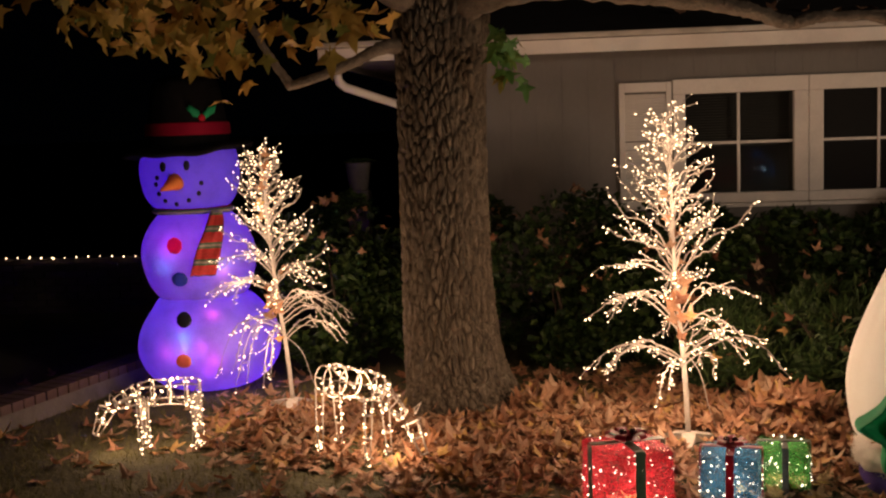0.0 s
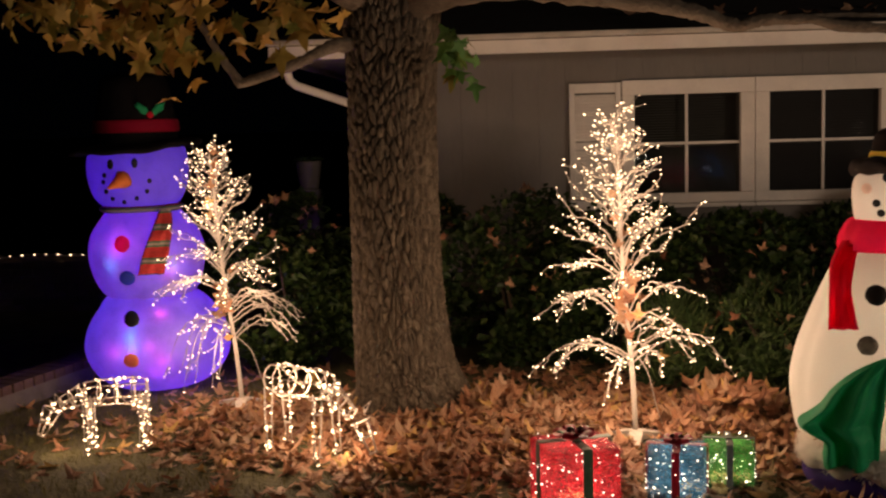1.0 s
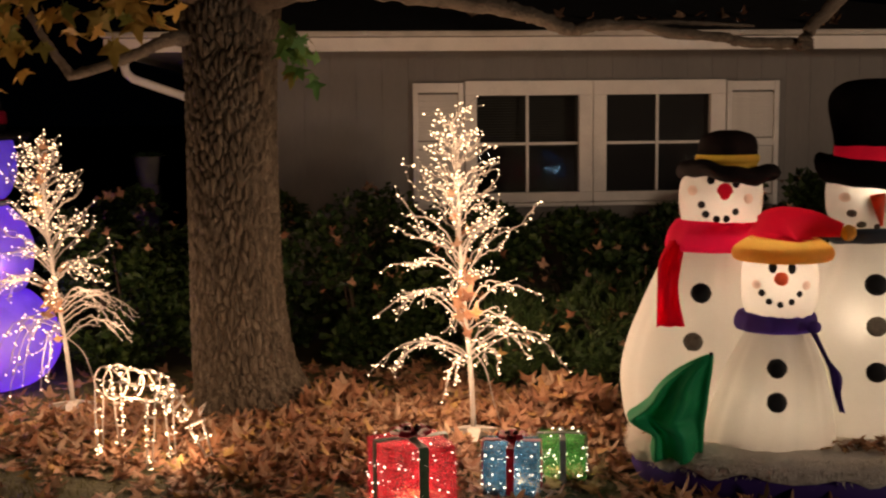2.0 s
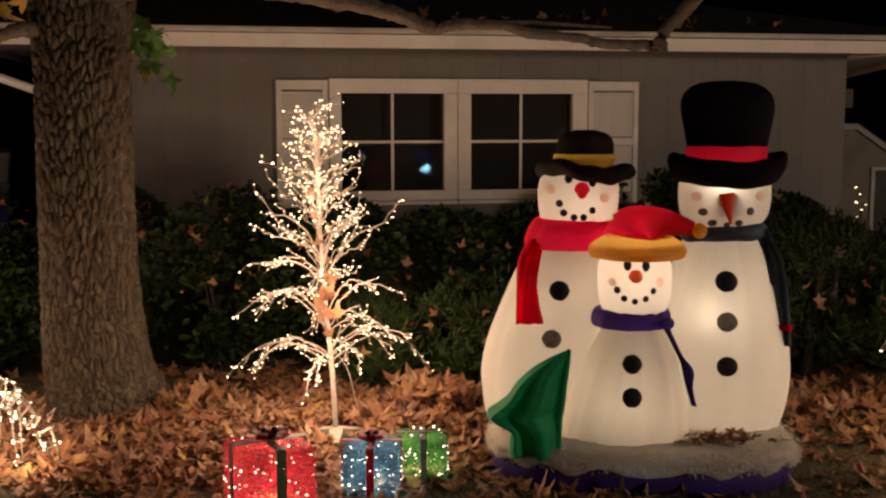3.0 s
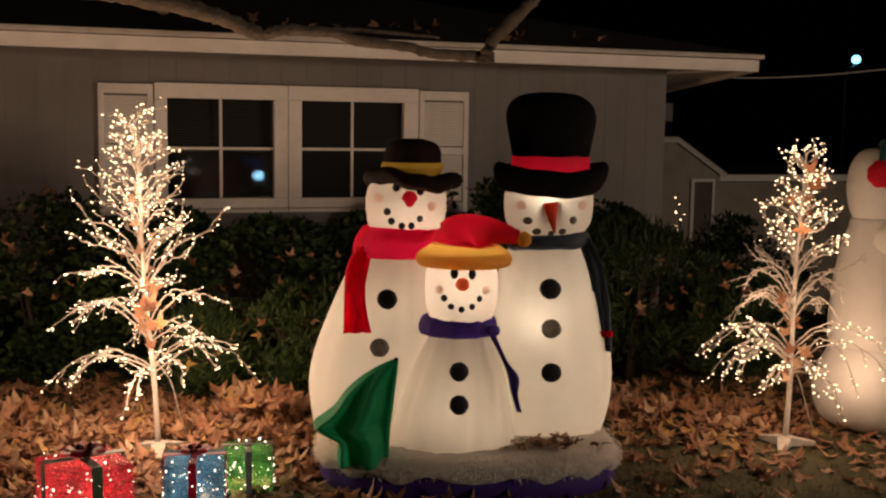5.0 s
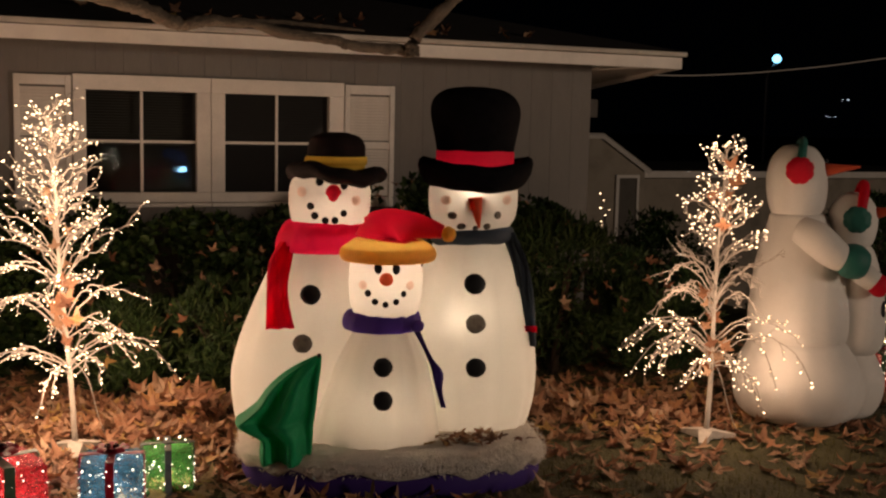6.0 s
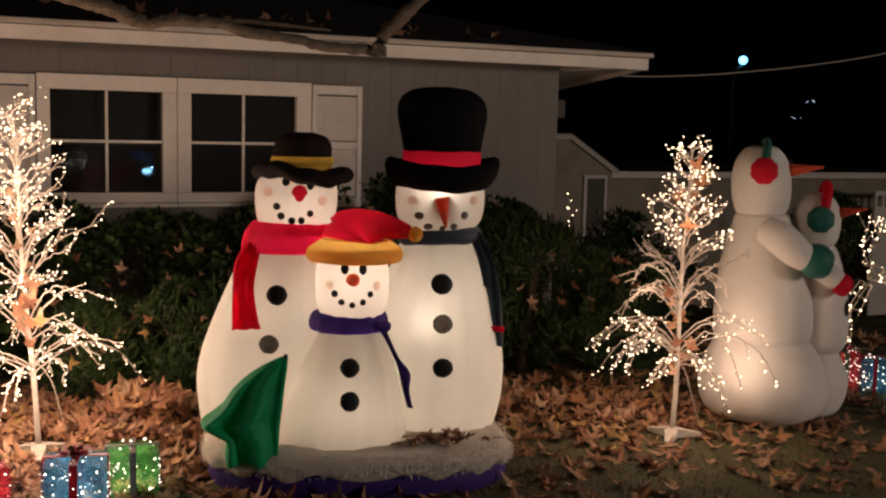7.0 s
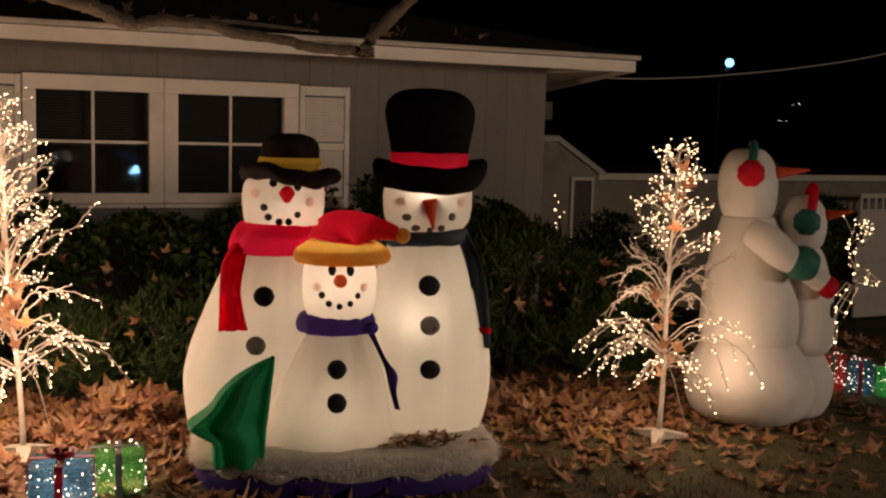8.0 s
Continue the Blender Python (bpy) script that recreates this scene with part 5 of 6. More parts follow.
# ---- tall snowman with coloured lights inside ----
def make_disco():
    o = (-2.745, 8.2, 0)
    w = pose(*o, 0, 0, 14)
    m = thing("snowman_inflatable", w, "tall inflatable snowman glowing blue and violet, black top hat", "inflatable")
    low = Round([(0.0, 0.20, -0.09), (0.04, 0.33, -0.09), (0.13, 0.44, -0.088), (0.28, 0.505, -0.085), (0.44, 0.48, -0.085), (0.58, 0.39, -0.09), (0.66, 0.31, -0.10), (0.68, 0.15, -0.10)], 0, 0.95, 10, 0.02)
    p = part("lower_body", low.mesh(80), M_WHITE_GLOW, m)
    part("button", patch(low, disc(-0.235, 0.545, 0.052, 0.05)), M_DOT, p, "black button")
    part("button", patch(low, disc(-0.245, 0.275, 0.052, 0.05)), M_ORANGE, p, "orange button")
    mid = Round([(0.62, 0.22, -0.12), (0.68, 0.315, -0.12), (0.80, 0.375, -0.125), (0.96, 0.40, -0.13), (1.10, 0.365, -0.135), (1.22, 0.28, -0.14), (1.28, 0.20, -0.15), (1.29, 0.1, -0.15)], 0, 0.95, 10, 0.02)
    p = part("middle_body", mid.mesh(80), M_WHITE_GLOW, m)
    part("button", patch(mid, disc(-0.27, 1.05, 0.052, 0.055)), M_SCARLET, p, "red button")
    part("button", patch(mid, disc(-0.25, 0.818, 0.054, 0.052)), M_BLUE, p, "blue button")
    head = Round([(1.25, 0.15, -0.155), (1.29, 0.25, -0.158), (1.37, 0.315, -0.16), (1.50, 0.345, -0.16), (1.62, 0.34, -0.16), (1.70, 0.30, -0.155), (1.73, 0.15, -0.155)], 0, 0.95, 8, 0.012)
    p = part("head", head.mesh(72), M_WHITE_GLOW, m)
    for x, z in ((-0.32, 1.583), (-0.16, 1.588)):
        part("eye", patch(head, disc(x, z, 0.021, 0.034), 0.005), M_DOT, p)
    for x, z in ((-0.375, 1.465), (-0.36, 1.40), (-0.32, 1.35), (-0.245, 1.325), (-0.16, 1.35), (-0.09, 1.395), (-0.07, 1.465), (-0.365, 1.51)):
        part("mouth_dot", patch(head, disc(x, z, 0.015, 0.017), 0.004), M_DOT, p)
    bm = bmesh.new()
    cone(bm, (-0.235, head.front(-0.235, 1.48) + 0.02, 1.48), (-0.33, head.front(-0.3, 1.48) - 0.13, 1.43), 0.062, 0.008)
    part("nose", bm, M_ORANGE, p, "orange carrot nose")
    bm = bmesh.new()
    ring_scarf(bm, -0.15, 0, 0.245, 0.235, 1.270, 0.022, 0.045, 0.0, 3)
    sc = part("scarf", bm, M_PLAID, m, "red and green plaid scarf")
    part("scarf_end", strip([(0.02, -0.30, 1.27), (0.0, -0.36, 1.15), (-0.045, -0.40, 1.0), (-0.09, -0.405, 0.84)], [0.08, 0.13, 0.165, 0.17], 0.02, (1, 0, 0), 0.014, 2), M_PLAID, sc)
    part("hat_brim", brim_mesh(-0.165, 0, 0.2, 0.455, 1.70, 0.03, 0.015, 0.02, 3, 0.03), M_BLACK, m, "wide black hat brim")
    cr = Round([(1.66, 0.26, -0.16), (1.74, 0.285, -0.16), (1.85, 0.28, -0.16), (2.0, 0.255, -0.158), (2.12, 0.235, -0.16), (2.18, 0.19, -0.16), (2.2, 0.06, -0.16)], 0, 0.95, 8, 0.02)
    part("hat_crown", cr.mesh(56), M_BLACK, m, "black top hat crown")
    bd = Round([(1.79, 0.286, -0.16), (1.80, 0.296, -0.16), (1.86, 0.292, -0.16), (1.875, 0.283, -0.16)], 0, 0.95, 0, steps=10)
    part("hat_band", bd.mesh(48, False), M_RED, m, "dim red hat band")
    big = Round([(1.7, 0.29, -0.16), (2.1, 0.26, -0.16)], 0, 0.95, steps=6)
    for s in (-1, 1):
        c = (-0.045 + s * 0.05, 1.945)
        pts = []
        for k in range(14):
            t = k * math.tau / 14
            q = 1 + 0.18 * math.cos(5 * t)
            x, z = 0.058 * math.cos(t) * q, 0.026 * math.sin(t) * q
            b = s * 0.75
            pts.append((c[0] + x * math.cos(b) - s * z * math.sin(b) * s, c[1] + x * math.sin(b) * s * s + z * math.cos(b)))
        part("holly_leaf", patch(big, pts, 0.012), M_GREEN, m)
    part("holly_berry", patch(big, disc(-0.045, 1.905, 0.024, 0.024), 0.02), M_SCARLET, m)
    for x, z, e, c in ((-0.09, 0.36, 3.4, (0.05, 0.0, 1.0)), (0.12, 0.24, 1.2, (0.20, 0.0, 1.0)), (-0.28, 0.42, 0.12, (0.0, 0.5, 0.6)), (-0.12, 0.98, 2.4, (0.13, 0.008, 1.0)), (-0.16, 1.50, 1.7, (0.09, 0.012, 1.0))):
        lamp("inner_light", w @ Vector((x, 0, z)), e * DISCO_POWER, c, 0.03)
    # the turning projector's spots, close to the skin
    rnd = random.Random(61)
    tints = ((0.9, 0.08, 0.7), (0.5, 0.05, 1.0), (1.0, 0.08, 0.5), (0.1, 0.5, 1.0))
    for k in range(16):
        z = rnd.uniform(0.12, 0.60) if k < 9 else rnd.uniform(0.75, 1.15)
        form, x = (low, rnd.uniform(-0.42, 0.12)) if k < 9 else (mid, rnd.uniform(-0.40, 0.05))
        y = form.front(x, z)
        lamp("spot_light", w @ Vector((x * 0.95 - 0.005, y + 0.045, z)), 0.13, tints[k % 4], 0.010)


make_disco()


# ---- unlit snowman pair seen from the side ----
def make_pair():
    o = (4.425, 6.01, 0)
    w = pose(*o, 0, 0, -36)
    m = thing("snowman_inflatable", w, "unlit white inflatable of two hugging snowmen with earmuffs", "inflatable")
    low = Round([(0.0, 0.20, 0.15), (0.03, 0.30, 0.15), (0.10, 0.37, 0.15), (0.22, 0.40, 0.15), (0.34, 0.375, 0.145), (0.45, 0.32, 0.14), (0.52, 0.27, 0.135), (0.54, 0.1, 0.135)], 0, 0.9, 10, 0.02)
    part("lower_body", low.mesh(72), M_WHITE_UNLIT, m)
    mid = Round([(0.47, 0.22, 0.13), (0.52, 0.292, 0.13), (0.65, 0.305, 0.13), (0.80, 0.29, 0.125), (0.95, 0.265, 0.115), (1.10, 0.225, 0.105), (1.22, 0.185, 0.10), (1.28, 0.16, 0.095), (1.30, 0.08, 0.095)], 0, 0.9, 10, 0.015)
    part("middle_body", mid.mesh(72), M_WHITE_UNLIT, m)
    head = Round([(1.24, 0.09, 0.085), (1.28, 0.145, 0.083), (1.36, 0.172, 0.08), (1.48, 0.180, 0.075), (1.60, 0.158, 0.072), (1.68, 0.10, 0.07), (1.70, 0.03, 0.07)], 0, 0.95, 8, 0.012)
    h = part("head", head.mesh(64), M_WHITE_UNLIT, m)
    muff = Round([(-0.03, 0.02, 0), (-0.02, 0.07, 0), (0.02, 0.082, 0), (0.05, 0.05, 0), (0.055, 0.01, 0)], 0, 1, 8, 0.08)
    e = part("earmuff", muff.mesh(40), M_SCARLET, h, "padded red earmuff")
    e.matrix_basis = pose(0.075, -0.172, 1.55, 90, 0, 0)
    bm = bmesh.new()
    tube(bm, [(0.075 + 0.02 * math.sin(t), -0.185 * math.cos(t), 1.56 + 0.165 * math.sin(t)) for t in [k * math.pi / 14 for k in range(15)]], 0.026, 10)
    part("earmuff_band", bm, M_TEAL, h, "dark green earmuff band")
    bm = bmesh.new()
    cone(bm, (0.225, -0.02, 1.550), (0.43, -0.05, 1.578), 0.045, 0.006)
    part("nose", bm, M_NOSE, h, "orange carrot nose")
    for x, z in ((0.24, 1.60),):
        part("eye", patch(head, disc(x, z, 0.012, 0.022), 0.004), M_DOT, h)
    bm = bmesh.new()
    pts = smooth_rows([(0.10, -0.22, 1.20, 0.085), (0.18, -0.27, 1.16, 0.10), (0.27, -0.27, 1.085, 0.094), (0.34, -0.245, 1.04, 0.08)], 14)
    tube(bm, [q[:3] for q in pts], [q[3] for q in pts], 20)
    arm = part("arm", bm, M_WHITE_UNLIT, m)
    bm = bmesh.new()
    pts = smooth_rows([(0.325, -0.245, 1.05, 0.082), (0.375, -0.24, 1.035, 0.105), (0.43, -0.23, 1.02, 0.10), (0.475, -0.22, 1.01, 0.07), (0.49, -0.22, 1.005, 0.02)], 12)
    tube(bm, [q[:3] for q in pts], [q[3] for q in pts], 18)
    part("mitten", bm, M_TEAL, arm, "dark green mitten")
    # the smaller one
    low2 = Round([(0.02, 0.15, 0.40), (0.06, 0.22, 0.40), (0.16, 0.265, 0.40), (0.28, 0.27, 0.40), (0.40, 0.22, 0.40), (0.47, 0.17, 0.41)], 0.12, 0.9, 8, 0.02)
    part("lower_body", low2.mesh(56), M_WHITE_UNLIT, m)
    mid2 = Round([(0.42, 0.15, 0.44), (0.48, 0.20, 0.44), (0.62, 0.215, 0.44), (0.80, 0.205, 0.43), (0.95, 0.17, 0.43), (1.08, 0.13, 0.42), (1.12, 0.06, 0.42)], 0.10, 0.9, 8, 0.02)
    b2 = part("middle_body", mid2.mesh(56), M_WHITE_UNLIT, m)
    for x, z in ((0.60, 0.90), (0.625, 0.72)):
        part("button", patch(mid2, disc(x, z, 0.020, 0.05), 0.006), M_DOT, b2)
    head2 = Round([(1.08, 0.08, 0.42), (1.12, 0.125, 0.42), (1.22, 0.145, 0.42), (1.32, 0.135, 0.42), (1.40, 0.08, 0.42), (1.42, 0.02, 0.42)], 0.06, 0.95, 8, 0.012)
    h2 = part("head", head2.mesh(48), M_WHITE_UNLIT, m)
    e = part("earmuff", muff.mesh(40), M_TEAL, h2, "padded green earmuff")
    e.matrix_basis = pose(0.425, -0.085, 1.265, 90, 0, 0)
    bm = bmesh.new()
    tube(bm, [(0.44 + 0.03 * math.sin(t), 0.06 - 0.15 * math.cos(t), 1.28 + 0.19 * math.sin(t)) for t in [k * math.pi / 14 for k in range(15)]], 0.03, 10)
    part("earmuff_band", bm, M_SCARLET, h2, "red earmuff band")
    bm = bmesh.new()
    cone(bm, (0.55, 0.03, 1.30), (0.70, -0.02, 1.335), 0.036, 0.005)
    part("nose", bm, M_NOSE, h2, "orange carrot nose")
    bm = bmesh.new()
    pts = smooth_rows([(0.40, -0.10, 1.00, 0.06), (0.47, -0.12, 0.95, 0.07), (0.54, -0.12, 0.90, 0.065)], 10)
    tube(bm, [q[:3] for q in pts], [q[3] for q in pts], 16)
    arm = part("arm", bm, M_WHITE_UNLIT, m)
    bm = bmesh.new()
    pts = smooth_rows([(0.53, -0.12, 0.905, 0.06), (0.575, -0.115, 0.875, 0.068), (0.61, -0.11, 0.86, 0.05), (0.62, -0.11, 0.855, 0.012)], 10)
    tube(bm, [q[:3] for q in pts], [q[3] for q in pts], 16)
    part("mitten", bm, M_SCARLET, arm, "red mitten")


make_pair()


# ---- wire deer ----
def make_deer(m_at, label, size, grazing, antlers, seed, watts, lift=0.0):
    rnd = random.Random(seed)
    m = thing("wire_deer", m_at @ Matrix.Diagonal((size, size, size, 1)), label, "lit deer", "lit wire deer")
    wire = 0.0042 / size

    def hoop(c, ry, rz, nx=(1, 0, 0), n=14):
        ax = Vector(nx).normalized()
        side = Vector((0, 1, 0))
        up = ax.cross(side)
        return [Vector(c) + side * ry * math.cos(k * math.tau / n) + up * rz * math.sin(k * math.tau / n) for k in range(n + 1)]

    def piece(name, lines, count, parent=m):
        bm = bmesh.new()
        for ln in lines:
            tube(bm, ln, wire, 5)
        ob = part(name, bm, M_DEER, parent)
        runs = [(p, q) for ln in lines for p, q in zip(ln, ln[1:])]
        weights = [(q - p).length for p, q in runs]
        for i in range(count):
            p, q = rnd.choices(runs, weights)[0]
            p = p.lerp(q, rnd.random())
            bulb(ob, Vector(p) + Vector((rnd.uniform(-1, 1), rnd.uniform(-1, 1), rnd.uniform(-1, 1))) * 0.008, rnd, BULB, 1.15 / size)
        return ob

    # barrel: hoops and long wires
    xs = [-0.20, -0.11, 0.0, 0.11, 0.20]
    ry = [0.055, 0.085, 0.085, 0.09, 0.06]
    rz = [0.07, 0.085, 0.08, 0.09, 0.07]
    lines = [hoop((x, 0, 0.40), a, b) for x, a, b in zip(xs, ry, rz)]
    for k in range(6):
        a = k * math.tau / 6 + 0.3
        lines.append([Vector((x, p * math.cos(a), 0.40 + q * math.sin(a))) for x, p, q in zip(xs, ry, rz)])
    # loose cable wound over the frame
    lines.append([Vector((x, y, z)) for x, y, z in smooth_rows([(-0.2, -0.07, 0.42), (-0.1, -0.10, 0.34), (0.0, -0.09, 0.46), (0.08, -0.11, 0.35), (0.2, -0.07, 0.44)], 20)])
    piece("body_frame", lines, 54)
    for sx, sy in ((-0.18, -0.06), (-0.18, 0.06), (0.17, -0.06), (0.17, 0.06)):
        ft = (sx + rnd.uniform(-0.02, 0.02), sy * 1.3, 0.005)
        ls = []
        for dx, dy in ((-0.03, 0), (0.03, 0), (0, 0.025)):
            ls.append([Vector((sx + dx, sy + dy, 0.36)), Vector((sx + dx * 0.8, sy * 1.15 + dy, 0.2)), Vector((ft[0] + dx * 0.5, ft[1] + dy * 0.4, 0.005))])
        for z in (0.27, 0.15, 0.05):
            ls.append([Vector((sx - 0.026, sy * 1.15, z)), Vector((sx, sy * 1.15 + 0.022, z)), Vector((sx + 0.026, sy * 1.15, z)), Vector((sx - 0.026, sy * 1.15, z))])
        piece("leg", ls, 23)
    if grazing:
        a, b, hd, nose = (-0.20, 0, 0.40), (-0.35, 0, 0.28 + lift), (-0.41, 0, 0.25 + lift), (-0.49, 0, 0.10 + lift * 0.7)
    else:
        a, b, hd, nose = (-0.20, 0, 0.43), (-0.30, 0, 0.62), (-0.33, 0, 0.70), (-0.47, 0, 0.64)
    a, b, hd, nose = map(Vector, (a, b, hd, nose))
    d = (b - a).normalized()
    ls = [hoop(a.lerp(b, t), 0.055 - 0.02 * t, 0.07 - 0.03 * t, d) for t in (0.15, 0.55, 1.0)]
    for s in (-1, 1):
        up = d.cross(Vector((0, 1, 0)))
        ls.append([a + up * 0.07 * s, b + up * 0.04 * s])
        ls.append([a + Vector((0, 0.05 * s, 0)), b + Vector((0, 0.035 * s, 0))])
    piece("neck_frame", ls, 14)
    d = (nose - hd).normalized()
    ls = [hoop(hd, 0.045, 0.055, d), hoop(hd.lerp(nose, 0.5), 0.035, 0.042, d), hoop(nose, 0.02, 0.022, d)]
    for s in (-1, 1):
        up = d.cross(Vector((0, 1, 0)))
        ls.append([hd + up * 0.055 * s, nose + up * 0.022 * s])
        ls.append([hd + Vector((0, 0.045 * s, 0)), nose + Vector((0, 0.02 * s, 0))])
        e = hd + Vector((0.01, 0.045 * s, 0.03))
        ls.append([e, e + Vector((0.0, 0.05 * s, 0.05)), e + Vector((0.03, 0.03 * s, 0.02)), e])
    head = piece("head_frame", ls, 12)
    if antlers:
        for s in (-1, 1):
            o = hd + Vector((0.02, 0.03 * s, 0.05))
            pts = [o, o + Vector((0.03, 0.06 * s, 0.10)), o + Vector((-0.01, 0.10 * s, 0.2)), o + Vector((-0.03, 0.10 * s, 0.32))]
            ls = [pts, [pts[1], pts[1] + Vector((-0.08, 0.02 * s, 0.10)), pts[1] + Vector((-0.10, 0.02 * s, 0.2))], [pts[2], pts[2] + Vector((0.06, 0.02 * s, 0.12))]]
            piece("antler", ls, 20, head)
    for c, k in (((0.0, 0, 0.38), 0.7), ((-0.38, 0, 0.2 if grazing else 0.6), 0.3)):
        lamp("deer_light", m_at @ (Vector(c) * size), watts * k, WARM, 0.08)
    return m


make_deer(pose(-2.58, 6.55, 0.0, 0, 0, 12), "small wire frame deer grazing, wound with warm lights", 0.86, True, False, 31, 9.0, 0.06)
make_deer(pose(-1.505, 6.38, 0.0, 0, 0, 146), "wire frame deer with lowered head beside the trunk, wound with lights", 1.05, True, False, 32, 20)
make_deer(pose(5.79, 6.80, 0.0, 0, 0, 150), "wire frame stag with antlers beyond the white snowmen", 1.12, False, True, 33, 4.0)


# ---- lit gift boxes ----
def make_gift(place, turn, side, tall, mat, ribbon, bow_mat, seed, label, watts, colour, bow=True):
    rnd = random.Random(seed)
    w = pose(*place, 0, 0, turn)
    m = thing("gift_box", w, label, "gift box", "lit gift boxes")
    h = side / 2
    bm = bmesh.new()
    box(bm, (-h, -h, 0.004), (h, h, tall), 0.015)
    bmesh.ops.subdivide_edges(bm, edges=[e for e in bm.edges if e.calc_length() > 0.05], cuts=5, use_grid_fill=True)
    for v in bm.verts:
        v.co += Vector((1, 1, 0.6)) * 0.010 * noise.noise(v.co * 11 + Vector((seed, 0, 0)))
    body = part("box", bm, mat, m)
    tv, tf = [], []
    for k in range(2200):
        f = rnd.randrange(4)
        u, v, q = rnd.uniform(-0.98, 0.98) * h, rnd.uniform(0.01, tall), h + rnd.uniform(0.001, 0.009)
        c, e1, e2 = ((u, -q, v), (1, 0, 0), (0, 0, 1)) if f == 0 else ((q, u, v), (0, 1, 0), (0, 0, 1)) if f == 1 else ((-q, u, v), (0, 1, 0), (0, 0, 1)) if f == 2 else ((u, rnd.uniform(-h, h), tall + rnd.uniform(0.001, 0.006)), (1, 0, 0), (0, 1, 0))
        a, l = rnd.uniform(0, 6.28), rnd.uniform(0.008, 0.022)
        n = Vector(e1).cross(Vector(e2)) * rnd.uniform(-0.4, 0.4)
        d = (Vector(e1) * math.cos(a) + Vector(e2) * math.sin(a) + n) * l
        w2 = (Vector(e2) * math.cos(a) - Vector(e1) * math.sin(a)) * 0.0011
        b = len(tv)
        tv += [Vector(c) - d - w2, Vector(c) - d + w2, Vector(c) + d + w2, Vector(c) + d - w2]
        tf.append((b, b + 1, b + 2, b + 3))
    me = bpy.data.meshes.new("tinsel")
    me.from_pydata(tv, [], tf)
    me.materials.append(mat)
    ti = new("tinsel", me)
    ti.parent = m
    tagged(ti, "", "", "", "stuff")
    rw = side * 0.07
    for ax in (0, 1):
        for s in (-1, 1):
            lo, hi = [(-rw, s * (h + 0.012) - 0.003, 0.006), (rw, s * (h + 0.012) + 0.003, tall + 0.008)]
            if ax:
                lo, hi = (min(lo[1], hi[1]), -rw, 0.006), (max(lo[1], hi[1]), rw, tall + 0.008)
            part("ribbon", boxes((lo, hi), bevel=0.002), ribbon, m, smooth=False)
    part("ribbon", boxes(((-rw, -h - 0.012, tall + 0.0075), (rw, h + 0.012, tall + 0.012))), ribbon, m, smooth=False)
    part("ribbon", boxes(((-h - 0.012, -rw, tall + 0.013), (h + 0.012, rw, tall + 0.017))), ribbon, m, smooth=False)
    if bow:
        b = new("bow")
        b.parent = m
        b.location = (0, 0, tall + 0.017)
        for k in range(5):
            a = k * math.tau / 5 + 0.3
            d, sd = Vector((math.cos(a), math.sin(a), 0)), Vector((-math.sin(a), math.cos(a), 0))
            path = smooth_rows([tuple(d * 0.0 + Vector((0, 0, 0.004))), tuple(d * side * 0.20 + Vector((0, 0, side * 0.13))), tuple(d * side * 0.30 + Vector((0, 0, side * 0.07))), tuple(d * side * 0.16 + Vector((0, 0, 0.012))), tuple(Vector((0, 0, 0.012)))], 12)
            bm = bmesh.new()
            for lift in (0, 0.002):
                line = [(bm.verts.new(Vector(p) - sd * side * 0.075 + Vector((0, 0, lift))), bm.verts.new(Vector(p) + sd * side * 0.075 + Vector((0, 0, lift)))) for p in path]
                for q0, q1 in zip(line, line[1:]):
                    bm.faces.new((q0[0], q0[1], q1[1], q1[0]) if lift else (q0[0], q1[0], q1[1], q0[1]))
            part("loop", bm, bow_mat, b)
        for s in (-1, 1):
            bm = bmesh.new()
            bmesh.ops.create_icosphere(bm, subdivisions=2, radius=side * 0.06, matrix=Matrix.Translation((s * side * 0.075, -side * 0.06, side * 0.13)))
            part("bell", bm, M_BELL, b)
    for i in range(58):
        f = rnd.randrange(5)
        u, v = rnd.uniform(-0.9, 0.9) * h, rnd.uniform(0.03, tall - 0.02)
        q = h + 0.012
        p = [(u, -q, v), (q, u, v), (-q, u, v), (u, -q, v), (u, rnd.uniform(-h, h) * 0.9, tall + 0.012)][f]
        bulb(body, p, rnd, BULB_COOL, rnd.uniform(0.4, 0.9))
    for i in range(16):
        bulb(body, (rnd.uniform(-0.8, 0.8) * h, rnd.uniform(-0.8, 0.8) * h, rnd.uniform(0.04, tall - 0.04)), rnd, BULB_COOL, 0.9)
    lamp("gift_light", w @ Vector((0, 0, tall * 0.5)), watts, colour, 0.04)


make_gift((-0.078, 5.53, 0), 16, 0.33, 0.315, M_GIFT_RED, M_RIBBON_GREEN, M_RIBBON_RED, 51, "large red tinsel gift box with green ribbon, lit", 10.0, (1.0, 0.55, 0.45))
make_gift((0.42, 5.70, 0), -12, 0.262, 0.235, M_GIFT_BLUE, M_RIBBON_RED, M_RIBBON_RED, 52, "blue tinsel gift box with maroon ribbon, lit", 5.0, (0.9, 0.9, 0.9))
make_gift((0.695, 5.86, 0), -8, 0.224, 0.214, M_GIFT_GREEN, M_RIBBON_GREY, M_RIBBON_GREY, 53, "small green tinsel gift box, lit from inside", 3.2, (1.0, 0.9, 0.5), False)
make_gift((5.62, 6.35, 0), -30, 0.22, 0.27, M_GIFT_RED, M_RIBBON_GREEN, M_RIBBON_RED, 54, "red tinsel gift box beyond the white snowmen", 1.4, (1.0, 0.55, 0.4))
